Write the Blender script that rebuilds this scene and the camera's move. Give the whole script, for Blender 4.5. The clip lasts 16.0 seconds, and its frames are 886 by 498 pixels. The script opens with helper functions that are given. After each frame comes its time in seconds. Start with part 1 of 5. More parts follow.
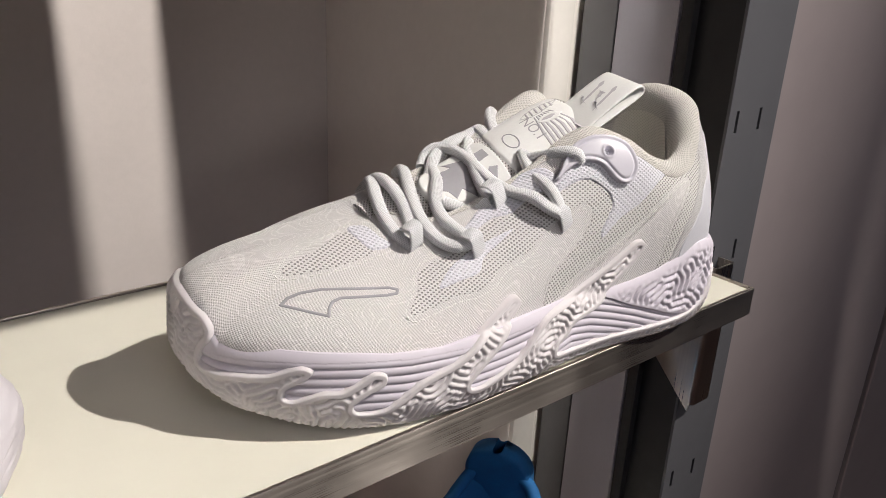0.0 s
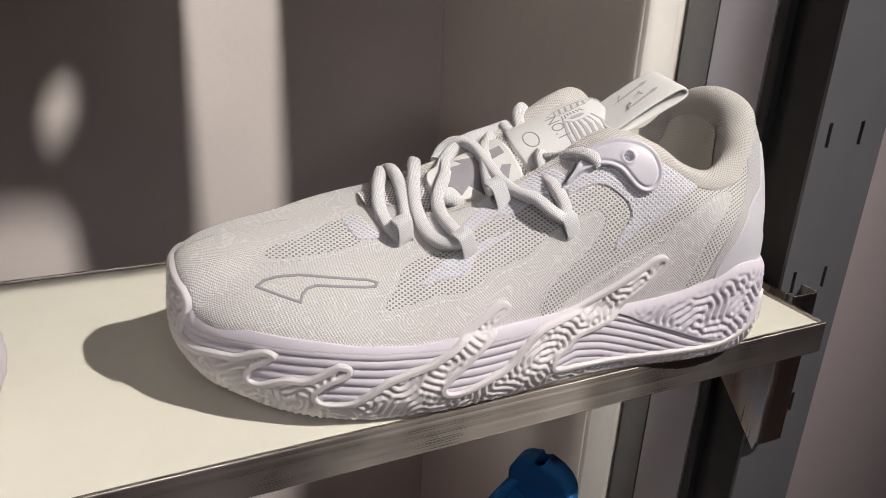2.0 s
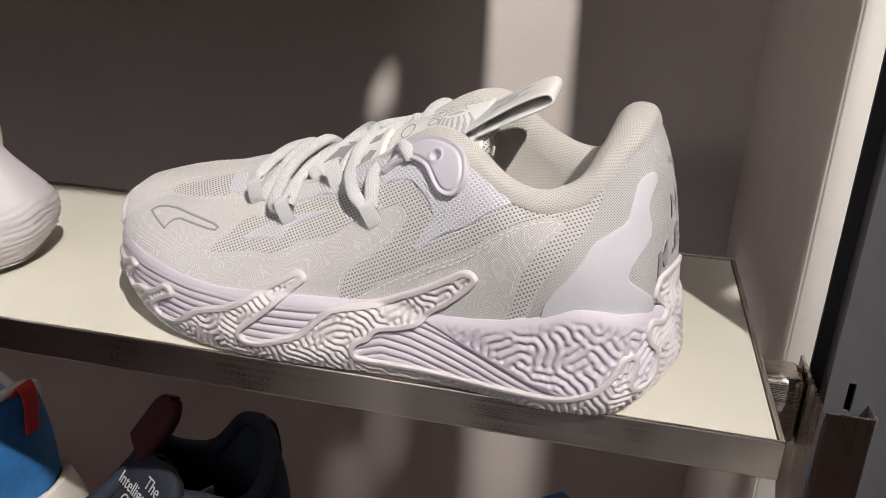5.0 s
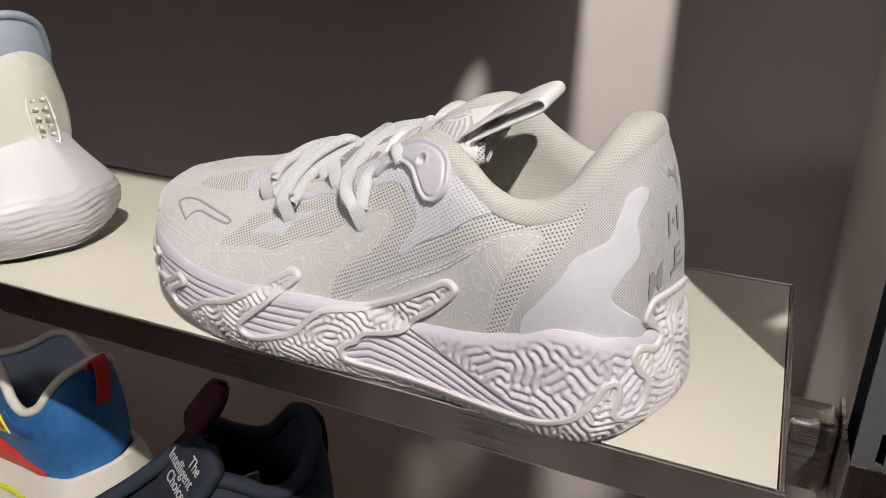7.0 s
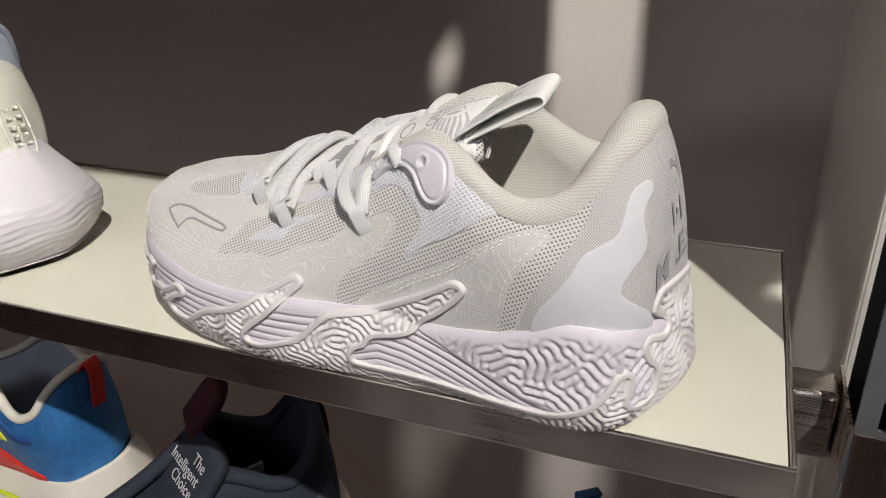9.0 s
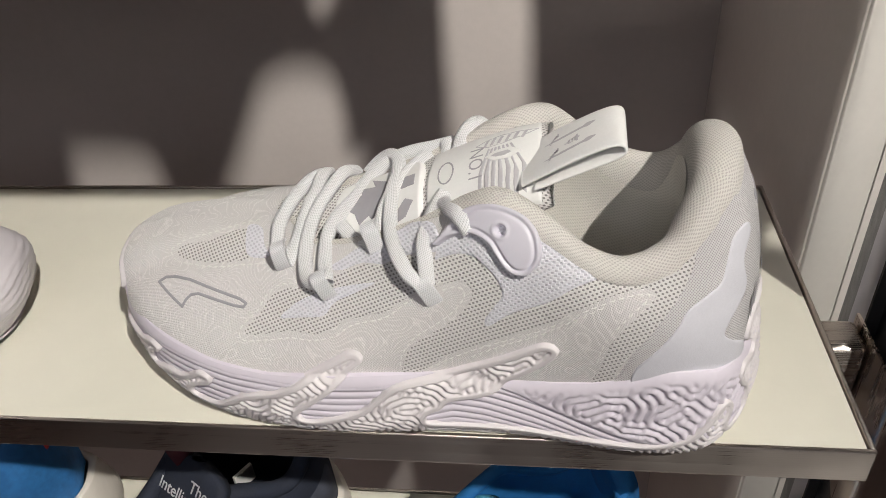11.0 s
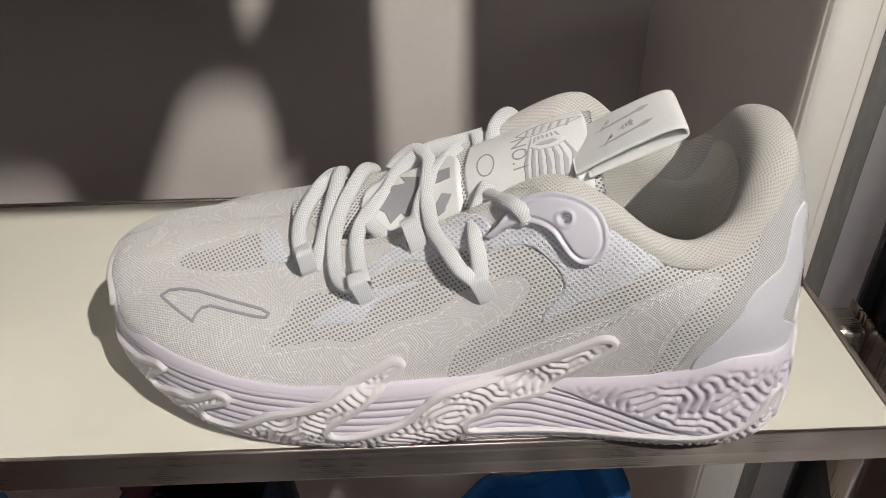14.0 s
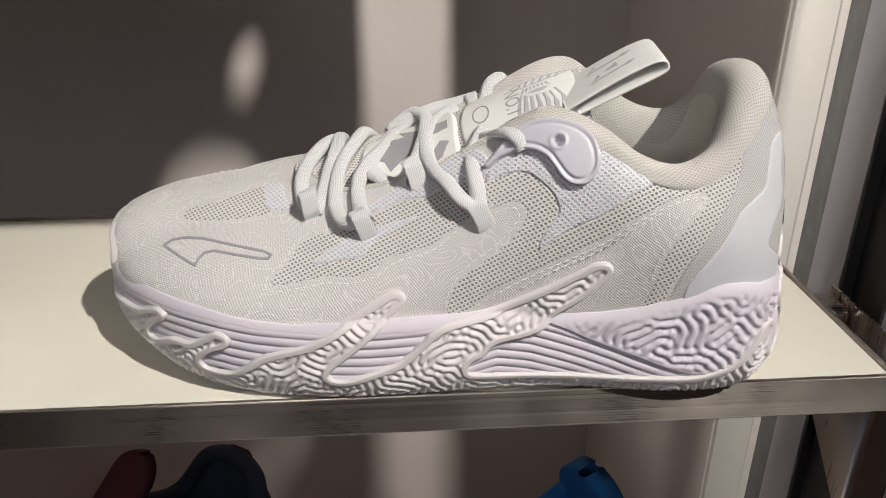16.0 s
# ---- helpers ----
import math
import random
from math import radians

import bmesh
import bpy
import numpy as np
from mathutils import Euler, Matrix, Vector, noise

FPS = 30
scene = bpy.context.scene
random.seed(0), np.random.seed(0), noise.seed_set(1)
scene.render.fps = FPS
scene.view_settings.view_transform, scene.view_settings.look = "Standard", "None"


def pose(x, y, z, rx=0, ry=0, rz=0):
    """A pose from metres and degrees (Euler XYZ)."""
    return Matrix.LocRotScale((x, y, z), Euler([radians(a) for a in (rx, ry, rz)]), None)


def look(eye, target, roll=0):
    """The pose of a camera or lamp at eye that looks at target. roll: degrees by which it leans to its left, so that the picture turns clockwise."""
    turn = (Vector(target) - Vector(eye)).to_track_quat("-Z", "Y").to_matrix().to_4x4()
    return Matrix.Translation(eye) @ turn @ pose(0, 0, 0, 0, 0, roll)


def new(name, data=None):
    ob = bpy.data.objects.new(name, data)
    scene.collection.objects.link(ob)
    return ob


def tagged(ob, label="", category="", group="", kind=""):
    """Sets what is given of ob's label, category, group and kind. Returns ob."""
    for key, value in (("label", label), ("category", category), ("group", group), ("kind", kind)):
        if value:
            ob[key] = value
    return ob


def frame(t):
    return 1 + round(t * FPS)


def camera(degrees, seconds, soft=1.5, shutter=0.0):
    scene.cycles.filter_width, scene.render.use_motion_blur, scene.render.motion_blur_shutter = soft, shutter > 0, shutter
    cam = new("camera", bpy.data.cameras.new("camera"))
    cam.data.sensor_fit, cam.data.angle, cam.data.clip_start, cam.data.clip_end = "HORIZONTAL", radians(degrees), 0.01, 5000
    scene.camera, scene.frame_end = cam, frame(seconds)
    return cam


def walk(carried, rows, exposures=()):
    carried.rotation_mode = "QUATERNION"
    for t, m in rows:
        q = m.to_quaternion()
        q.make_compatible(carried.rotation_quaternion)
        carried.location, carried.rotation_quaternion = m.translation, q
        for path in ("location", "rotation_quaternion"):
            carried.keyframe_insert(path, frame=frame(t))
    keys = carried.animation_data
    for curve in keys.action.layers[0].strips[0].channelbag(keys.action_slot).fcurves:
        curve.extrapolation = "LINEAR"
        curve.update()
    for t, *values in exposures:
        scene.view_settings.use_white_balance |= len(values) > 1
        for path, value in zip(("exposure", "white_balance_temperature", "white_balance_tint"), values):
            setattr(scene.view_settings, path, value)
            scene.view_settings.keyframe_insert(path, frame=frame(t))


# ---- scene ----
from mathutils.bvhtree import BVHTree

cam = camera(60.2, 16.0, soft=0.9)
PATH = [
    (0.0, -0.4305, -0.2143, 1.3866, 68.81, -2.42, -38.60),
    (0.5, -0.4272, -0.2147, 1.3865, 68.82, -2.60, -37.66),
    (1.0, -0.4199, -0.2170, 1.3870, 68.60, -2.77, -35.54),
    (1.5, -0.4003, -0.2261, 1.3866, 68.29, -2.89, -31.71),
    (2.0, -0.3650, -0.2429, 1.3860, 67.95, -2.84, -25.86),
    (2.5, -0.3130, -0.2572, 1.3852, 67.67, -2.73, -18.84),
    (3.0, -0.2600, -0.2721, 1.3874, 67.59, -2.50, -11.32),
    (3.5, -0.2055, -0.2890, 1.3858, 67.71, -2.22, -3.94),
    (4.0, -0.1556, -0.2986, 1.3839, 67.97, -2.02, 2.87),
    (6.5, -0.0260, -0.2556, 1.3850, 67.88, -1.14, 23.28),
    (7.0, -0.0253, -0.2557, 1.3847, 67.83, -1.12, 24.18),
    (7.5, -0.0253, -0.2551, 1.3860, 67.75, -1.13, 24.48),
    (8.0, -0.0267, -0.2537, 1.3866, 67.41, -0.86, 24.23),
    (8.5, -0.0294, -0.2536, 1.3888, 66.56, -0.11, 23.19),
    (9.0, -0.0399, -0.2534, 1.3997, 64.76, 1.27, 20.95),
    (9.5, -0.0662, -0.2470, 1.4226, 61.69, 2.76, 17.25),
    (10.0, -0.0943, -0.2346, 1.4449, 58.35, 3.60, 12.98),
    (12.5, -0.1759, -0.2010, 1.4652, 50.86, 2.27, 0.13),
    (13.0, -0.1837, -0.2008, 1.4635, 51.55, 1.74, -0.65),
    (13.5, -0.1919, -0.2015, 1.4573, 53.00, 1.16, -1.38),
    (14.0, -0.1983, -0.2099, 1.4441, 55.13, 0.70, -2.10),
    (14.5, -0.2008, -0.2228, 1.4299, 57.47, 0.33, -2.85),
    (15.0, -0.2041, -0.2352, 1.4126, 60.09, 0.14, -3.37),
    (15.5, -0.2086, -0.2468, 1.3988, 62.62, 0.08, -3.67),
    (16.0, -0.2095, -0.2551, 1.3862, 64.73, 0.13, -3.78),
]
walk(cam, [(t, pose(x, y, z, rx, ry, rz)) for t, x, y, z, rx, ry, rz in PATH],
     exposures=((0, 0.09, 6500, 10), (0.6, 0.06, 6500, 10), (1, 0.04, 6150, 9.5), (1.5, 0.02, 6450, 10.5), (2, 0.0, 6500, 10.5), (4, -0.04, 6500, 11), (7.5, -0.08, 6500, 10), (8.5, -0.09, 6500, 8.5), (10, -0.12, 6500, 8), (13.5, -0.25, 6450, 7.5), (16, -0.10, 6500, 8)))

# ---- world, lamps, exposure ----
world = bpy.data.worlds.new("shop_ambience")
scene.world = world
world.use_nodes = True
world.node_tree.nodes["Background"].inputs[0].default_value = (0.62, 0.58, 0.60, 1)
world.node_tree.nodes["Background"].inputs[1].default_value = 0.058


def lamp(name, kind, place, target, energy, colour, **more):
    data = bpy.data.lights.new(name, kind)
    data.energy, data.color = energy, colour
    for key, value in more.items():
        if key == "radius":
            data.shadow_soft_size = value
        elif key == "cone":
            data.spot_size, data.spot_blend = radians(value), more.get("blend", 0.25)
        elif key == "size":
            data.shape, data.size, data.size_y = "RECTANGLE", value[0], value[1]
    ob = new(name, data)
    ob.matrix_world = look(place, target)
    return ob


KEY_DIR = Vector((-0.55, 0.67, -0.95)).normalized()
SHOE_MID = Vector((-0.18, 0.05, 1.25))
lamp("key_spotlight", "SPOT", SHOE_MID - KEY_DIR * 2.3, (-0.56, 0.0, 1.2), 292, (1.0, 0.94, 0.875), radius=0.022, cone=44, blend=1.0)
WALL_LAMP = Vector((-0.25, -0.28, 3.1))
lamp("wall_spotlight", "SPOT", WALL_LAMP, (-0.35, 0.5, 1.3), 460, (1.0, 0.94, 0.87), radius=0.05, cone=50)
# Added spotlight with no seen source, brightening the back wall's right end.
lamp("corner_fill_spot", "SPOT", (-0.9, -2.6, 2.08), (0.03, 0.50, 1.29), 88, (1.0, 0.93, 0.88), radius=0.26, cone=7.8, blend=0.85)
# Added soft fill light high at the front left, its source unseen.
lamp("soft_fill_light", "AREA", (-0.5, -2.5, 2.9), (-0.1, 0.2, 1.2), 13, (0.95, 0.94, 1.0), size=(1.5, 1.0))


# ---- materials ----
class Mat:
    """A small wrapper that keeps node code short."""

    def __init__(self, name, colour, rough=0.6, metal=0.0, spec=0.5):
        self.m = bpy.data.materials.new(name)
        self.m.use_nodes = True
        self.t = self.m.node_tree
        self.b = self.t.nodes["Principled BSDF"]
        self.set("Base Color", (*colour, 1)), self.set("Roughness", rough), self.set("Metallic", metal)
        self.set("Specular IOR Level", spec)
        self.colour = colour
        self.height = None
        self.coord = self.t.nodes.new("ShaderNodeTexCoord").outputs["Object"]

    def set(self, key, value):
        self.b.inputs[key].default_value = value

    def node(self, kind, **inputs):
        n = self.t.nodes.new(kind)
        for key, value in inputs.items():
            if hasattr(n, key) and key not in ("inputs", "Scale"):
                setattr(n, key, value)
        return n

    def link(self, a, b):
        self.t.links.new(a, b)

    def mapped(self, scale=(1, 1, 1), rot=(0, 0, 0)):
        n = self.node("ShaderNodeMapping")
        n.inputs["Scale"].default_value, n.inputs["Rotation"].default_value = scale, [radians(a) for a in rot]
        self.link(self.coord, n.inputs["Vector"])
        return n.outputs[0]

    def noise(self, scale, detail=3.0, vec=None, rough=0.55, distortion=0.0):
        n = self.node("ShaderNodeTexNoise")
        n.inputs["Scale"].default_value, n.inputs["Detail"].default_value = scale, detail
        n.inputs["Roughness"].default_value, n.inputs["Distortion"].default_value = rough, distortion
        self.link(vec or self.coord, n.inputs["Vector"])
        return n.outputs[0]

    def math(self, op, a, b=0.0, c=0.0):
        n = self.node("ShaderNodeMath")
        n.operation = op
        for i, v in enumerate((a, b, c)):
            if isinstance(v, (int, float)):
                n.inputs[i].default_value = v
            else:
                self.link(v, n.inputs[i])
        return n.outputs[0]

    def ramp(self, value, stops):
        n = self.node("ShaderNodeValToRGB")
        el = n.color_ramp.elements
        while len(el) < len(stops):
            el.new(0.5)
        for e, (p, c) in zip(el, stops):
            e.position, e.color = p, (*c, 1)
        self.link(value, n.inputs[0])
        return n.outputs[0]

    def span(self, value, lo, hi, a=0.0, b=1.0):
        n = self.node("ShaderNodeMapRange")
        for key, v in (("From Min", lo), ("From Max", hi), ("To Min", a), ("To Max", b)):
            n.inputs[key].default_value = v
        self.link(value, n.inputs["Value"])
        return n.outputs[0]

    def vary(self, value, dark, light, lo=0.3, hi=0.7):
        """Base colour between two shades by value."""
        self.link(self.ramp(value, [(lo, dark), (hi, light)]), self.b.inputs["Base Color"])

    def rough(self, value, a, b):
        self.link(self.span(value, 0.3, 0.7, a, b), self.b.inputs["Roughness"])

    def bump(self, value, metres, strength=1.0):
        n = self.node("ShaderNodeBump")
        n.inputs["Distance"].default_value, n.inputs["Strength"].default_value = metres, strength
        self.link(value, n.inputs["Height"])
        if self.height:
            self.link(self.height, n.inputs["Normal"])
        self.height = n.outputs[0]
        self.link(self.height, self.b.inputs["Normal"])


def shade(c, f):
    return tuple(min(1.0, v * f) for v in c)


def plain(name, colour, rough=0.6, metal=0.0, grain=60.0, amount=0.12, relief=0.0002):
    """A surface with two scales of tone and a fine relief."""
    m = Mat(name, colour, rough, metal)
    wide, fine = m.noise(grain * 0.08, 3), m.noise(grain, 4)
    mix = m.math("ADD", m.math("MULTIPLY", wide, 0.6), m.math("MULTIPLY", fine, 0.4))
    m.vary(mix, shade(colour, 1 - amount), shade(colour, 1 + amount * 0.6))
    m.rough(wide, max(0.05, rough - 0.07), rough + 0.07)
    if relief:
        m.bump(m.noise(grain * 3, 3), relief, 0.4)
    return m.m


def steel(name, along=(2.5, 2600, 2600), colour=(0.52, 0.47, 0.43), rough=0.29, axis="Z"):
    """Brushed stainless steel, the brush lines along one axis."""
    m = Mat(name, colour, rough, 1.0)
    lines = m.noise(1.0, 4, m.mapped(along))
    smear = m.noise(14, 3)
    m.vary(lines, shade(colour, 0.94), shade(colour, 1.06))
    m.link(m.math("ADD", m.span(lines, 0.3, 0.7, rough - 0.05, rough + 0.06), m.span(smear, 0.3, 0.7, -0.05, 0.09)), m.b.inputs["Roughness"])
    m.bump(lines, 0.00002, 0.3)
    m.set("Anisotropic", 0.9), m.set("Anisotropic Rotation", 0.25)
    tang = m.node("ShaderNodeTangent")
    tang.direction_type, tang.axis = "RADIAL", axis
    m.link(tang.outputs[0], m.b.inputs["Tangent"])
    return m.m


def fabric_weave(m, pitch, depth, turn=0.0, colour=None, holes=0.55):
    """Rows of small offset openings, as in an engineered mesh, their shaded insides painted darker."""
    sep = m.node("ShaderNodeSeparateXYZ")
    cloth = m.node("ShaderNodeAttribute")
    cloth.attribute_name = "cloth"
    m.coord = cloth.outputs["Vector"]
    m.link(m.mapped((1, 1, 1), (0, 0, turn)), sep.inputs[0])
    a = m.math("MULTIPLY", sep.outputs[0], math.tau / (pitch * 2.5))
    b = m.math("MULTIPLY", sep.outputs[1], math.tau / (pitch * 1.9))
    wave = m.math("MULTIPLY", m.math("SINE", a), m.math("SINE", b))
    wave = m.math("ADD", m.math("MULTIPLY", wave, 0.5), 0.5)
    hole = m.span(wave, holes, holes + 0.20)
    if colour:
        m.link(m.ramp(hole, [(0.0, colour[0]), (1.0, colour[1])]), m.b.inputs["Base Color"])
    m.bump(hole, -depth, 0.9)
    return hole


def knit(name, light, dark, pitch, depth, turn=0.0, holes=0.55, rough=0.8):
    m = Mat(name, light, rough, 0.0, 0.3)
    m.set("Sheen Weight", 0.15)
    fabric_weave(m, pitch, depth, turn, (light, dark), holes)
    m.bump(m.noise(2600, 2), 0.00012, 0.5)
    return m.m


def embroidered(name, colour):
    """Off-white textile with raised flowing contour lines in shiny thread."""
    m = Mat(name, colour, 0.62, 0.0, 0.4)
    m.set("Sheen Weight", 0.2)
    warp = m.node("ShaderNodeTexNoise")
    warp.inputs["Scale"].default_value, warp.inputs["Detail"].default_value = 34, 1.0
    m.link(m.coord, warp.inputs["Vector"])
    shift = m.node("ShaderNodeVectorMath", operation="MULTIPLY_ADD")
    m.link(warp.outputs["Color"], shift.inputs[0])
    shift.inputs[1].default_value = (0.055, 0.055, 0.055)
    m.link(m.coord, shift.inputs[2])
    cells = m.node("ShaderNodeTexVoronoi", feature="SMOOTH_F1")
    cells.inputs["Scale"].default_value, cells.inputs["Smoothness"].default_value = 42, 0.35
    m.link(shift.outputs[0], cells.inputs["Vector"])
    lines = m.math("SINE", m.math("MULTIPLY", cells.outputs["Distance"], 118))
    thread = m.span(lines, 0.35, 0.95)
    dots = m.math("GREATER_THAN", m.noise(1100, 1), 0.5)
    lit = m.math("MULTIPLY", thread, m.math("ADD", m.math("MULTIPLY", dots, 0.5), 0.5))
    speck = m.span(m.noise(1300, 2), 0.35, 0.65, -0.25, 0.2)
    m.link(m.ramp(m.math("ADD", lit, speck), [(0.0, shade(colour, 0.92)), (0.5, shade(colour, 1.0)), (1.0, shade(colour, 1.09))]), m.b.inputs["Base Color"])
    m.link(m.span(lit, 0, 1, 0.7, 0.36), m.b.inputs["Roughness"])
    cloth = m.node("ShaderNodeAttribute")
    cloth.attribute_name = "cloth"
    sep = m.node("ShaderNodeSeparateXYZ")
    m.link(cloth.outputs["Vector"], sep.inputs[0])
    weave = m.math("MULTIPLY", m.math("SINE", m.math("MULTIPLY", sep.outputs[0], math.tau / 0.0011)), m.math("SINE", m.math("MULTIPLY", sep.outputs[1], math.tau / 0.0013)))
    weave = m.math("ADD", weave, m.noise(1800, 2))
    m.bump(weave, 0.00015, 0.9)
    m.bump(lit, 0.00013, 0.8)
    return m.m


MAT = {
    "embroidered": embroidered("embroidered_textile", (0.70, 0.675, 0.665)),
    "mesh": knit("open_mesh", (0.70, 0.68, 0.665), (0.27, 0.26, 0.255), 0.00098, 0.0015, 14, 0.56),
    "heel_knit": knit("fine_heel_knit", (0.66, 0.64, 0.645), (0.42, 0.405, 0.41), 0.0006, 0.0009, 0, 0.5),
    "collar": knit("collar_spacer_knit", (0.71, 0.68, 0.64), (0.54, 0.515, 0.48), 0.00072, 0.0012, 0, 0.5),
    "film": knit("printed_white_film", (0.74, 0.73, 0.78), (0.58, 0.575, 0.62), 0.0010, 0.0012, 8, 0.52, 0.45),
    "heel_film": plain("grained_heel_film", (0.61, 0.605, 0.65), 0.5, 0, 900, 0.06, 0.0005),
    "foam": plain("lilac_white_foam", (0.60, 0.556, 0.62), 0.52, 0, 90, 0.04, 0.00005),
    "rubber": plain("pale_rubber", (0.645, 0.607, 0.618), 0.50, 0, 90, 0.04, 0.00005),
    "lace": knit("woven_lace", (0.84, 0.84, 0.85), (0.62, 0.62, 0.63), 0.00048, 0.0012, 30, 0.5, 0.7),
    "webbing": knit("ribbed_webbing", (0.84, 0.84, 0.86), (0.66, 0.66, 0.68), 0.0005, 0.0004, 0, 0.5, 0.55),
    "tongue": plain("white_grained_synthetic", (0.76, 0.755, 0.74), 0.55, 0, 900, 0.05, 0.0002),
    "print": plain("grey_print", (0.34, 0.33, 0.35), 0.5, 0, 500, 0.08, 0.0),
    "pale_print": plain("pale_grey_print", (0.47, 0.455, 0.475), 0.5, 0, 500, 0.06, 0.0),
    "hook": plain("moulded_lilac_plastic", (0.58, 0.56, 0.62), 0.36, 0, 120, 0.04, 0.00004),
    "stitch": plain("stitching_thread", (0.78, 0.77, 0.74), 0.6, 0, 900, 0.1, 0.0),
    "lining": knit("grey_lining", (0.80, 0.77, 0.71), (0.68, 0.65, 0.60), 0.0009, 0.0005, 0, 0.5),
    "dark": plain("hole_shade", (0.05, 0.05, 0.05), 0.8),
    "shelf_top": plain("cream_laminate", (0.72, 0.695, 0.60), 0.42, 0, 40, 0.05, 0.00004),
    "steel_x": steel("brushed_steel_lengthwise"),
    "steel_y": steel("brushed_steel_crosswise", (400, 4, 400)),
    "steel_z": steel("brushed_steel_upright", (500, 500, 5), (0.62, 0.55, 0.49), 0.30, "X"),
    "wall": plain("warm_grey_wall_paint", (0.43, 0.392, 0.375), 0.42, 0, 120, 0.06, 0.0003),
    "side": plain("light_grey_side_paint", (0.76, 0.72, 0.68), 0.7, 0, 120, 0.05, 0.0003),
    "edge": plain("white_edge_paint", (0.72, 0.69, 0.65), 0.6, 0, 150, 0.05, 0.0002),
    "post": plain("dark_grey_powder_coat", (0.11, 0.11, 0.12), 0.45, 0.0, 900, 0.10, 0.0002),
    "post_black": plain("black_powder_coat", (0.022, 0.022, 0.024), 0.5, 0.0, 900, 0.10, 0.0002),
    "lilac_metal": plain("lilac_grey_coated_metal", (0.50, 0.49, 0.56), 0.42, 0.2, 300, 0.05, 0.0001),
    "panel": plain("satin_dark_panel", (0.45, 0.385, 0.385), 0.42, 0.25, 25, 0.10, 0.00005),
    "blue_room": plain("blue_grey_reflection_paint", (0.15, 0.20, 0.34), 0.7, 0, 20, 0.1, 0.0),
    "mauve_room": plain("mauve_reflection_paint", (0.48, 0.24, 0.44), 0.7, 0, 20, 0.1, 0.0),
    "room": plain("room_paint", (0.16, 0.135, 0.135), 0.8, 0, 20, 0.1, 0.0),
    "floor": plain("shop_floor", (0.26, 0.18, 0.15), 0.5, 0, 12, 0.15, 0.0),
}


# ---- mesh helpers ----
def crom(points, n, closed=False):
    """A smooth curve of n points through the given ones."""
    p = np.array(points, float)
    m = len(p)
    segs = m if closed else m - 1
    t = np.linspace(0, segs, n, endpoint=not closed)
    i = np.minimum(t.astype(int), segs - 1)
    f = (t - i)[:, None]

    def g(k):
        return p[(i + k) % m] if closed else p[np.clip(i + k, 0, m - 1)]

    a, b, c, d = g(-1), g(0), g(1), g(2)
    return 0.5 * (2 * b + (c - a) * f + (2 * a - 5 * b + 4 * c - d) * f * f + (3 * b - a - 3 * c + d) * f ** 3)


def link_mesh(name, verts, faces, material, parent=None, label="", smooth=True, cloth=None):
    me = bpy.data.meshes.new(name)
    me.from_pydata([tuple(v) for v in np.asarray(verts).tolist()], [], [tuple(f) for f in faces])
    me.materials.append(material)
    if smooth:
        me.polygons.foreach_set("use_smooth", [True] * len(me.polygons))
    if cloth is not None:
        me.attributes.new("cloth", "FLOAT_VECTOR", "POINT").data.foreach_set("vector", np.ascontiguousarray(cloth, dtype=np.float32).reshape(-1))
    me.update()
    ob = new(name, me)
    ob.parent = parent
    return tagged(ob, label)


def grid_faces(m, n, around=False, across=False):
    i, j = np.meshgrid(np.arange(m if around else m - 1), np.arange(n if across else n - 1), indexing="ij")
    a, b = i * n + j, ((i + 1) % m) * n + j
    c, d = ((i + 1) % m) * n + (j + 1) % n, i * n + (j + 1) % n
    return np.stack([a, b, c, d], -1).reshape(-1, 4).tolist()


def grid(name, p, material, parent=None, label="", around=False, across=False, caps=False, flip=False):
    m, n = p.shape[:2]
    faces = grid_faces(m, n, around, across)
    if caps and across:
        faces += [list(range(n))[::-1], [(m - 1) * n + k for k in range(n)]]
    if flip:
        faces = [f[::-1] for f in faces]
    down = np.cumsum(np.linalg.norm(np.diff(p, axis=0, prepend=p[:1]), axis=2).mean(1))
    over = np.cumsum(np.linalg.norm(np.diff(p, axis=1, prepend=p[:, :1]), axis=2), axis=1)
    cloth = np.stack([np.broadcast_to(down[:, None], (m, n)), over, np.zeros((m, n))], -1)
    return link_mesh(name, p.reshape(-1, 3), faces, material, parent, label, True, cloth)


def sweep(name, points, section, material, parent=None, label="", up=(0, 0, 1), n=None, turn=None):
    """Sweeps a closed section (offsets across and along 'up') along a smooth curve."""
    c = crom(points, n) if n else np.array(points, float)
    t = np.gradient(c, axis=0)
    t /= np.linalg.norm(t, axis=1)[:, None] + 1e-12
    u = np.array(up, float) if np.ndim(up) == 2 else np.tile(np.array(up, float), (len(c), 1))
    side = np.cross(t, u)
    side /= np.linalg.norm(side, axis=1)[:, None] + 1e-12
    high = np.cross(side, t)
    sec = np.array(section)
    p = c[:, None] + side[:, None] * sec[None, :, :1] + high[:, None] * sec[None, :, 1:]
    return grid(name, p, material, parent, label, across=True, caps=True)


def oval(a, b, n=10, power=1.0):
    k = np.linspace(0, math.tau, n, endpoint=False)
    c, s = np.cos(k), np.sin(k)
    return [(a * np.sign(x) * abs(x) ** power, b * np.sign(y) * abs(y) ** power) for x, y in zip(c, s)]


def part(name, bm, material, parent, label="", smooth=False):
    me = bpy.data.meshes.new(name)
    bm.to_mesh(me)
    bm.free()
    me.materials.append(material)
    if smooth:
        me.polygons.foreach_set("use_smooth", [True] * len(me.polygons))
    ob = new(name, me)
    ob.parent = parent
    return tagged(ob, label)


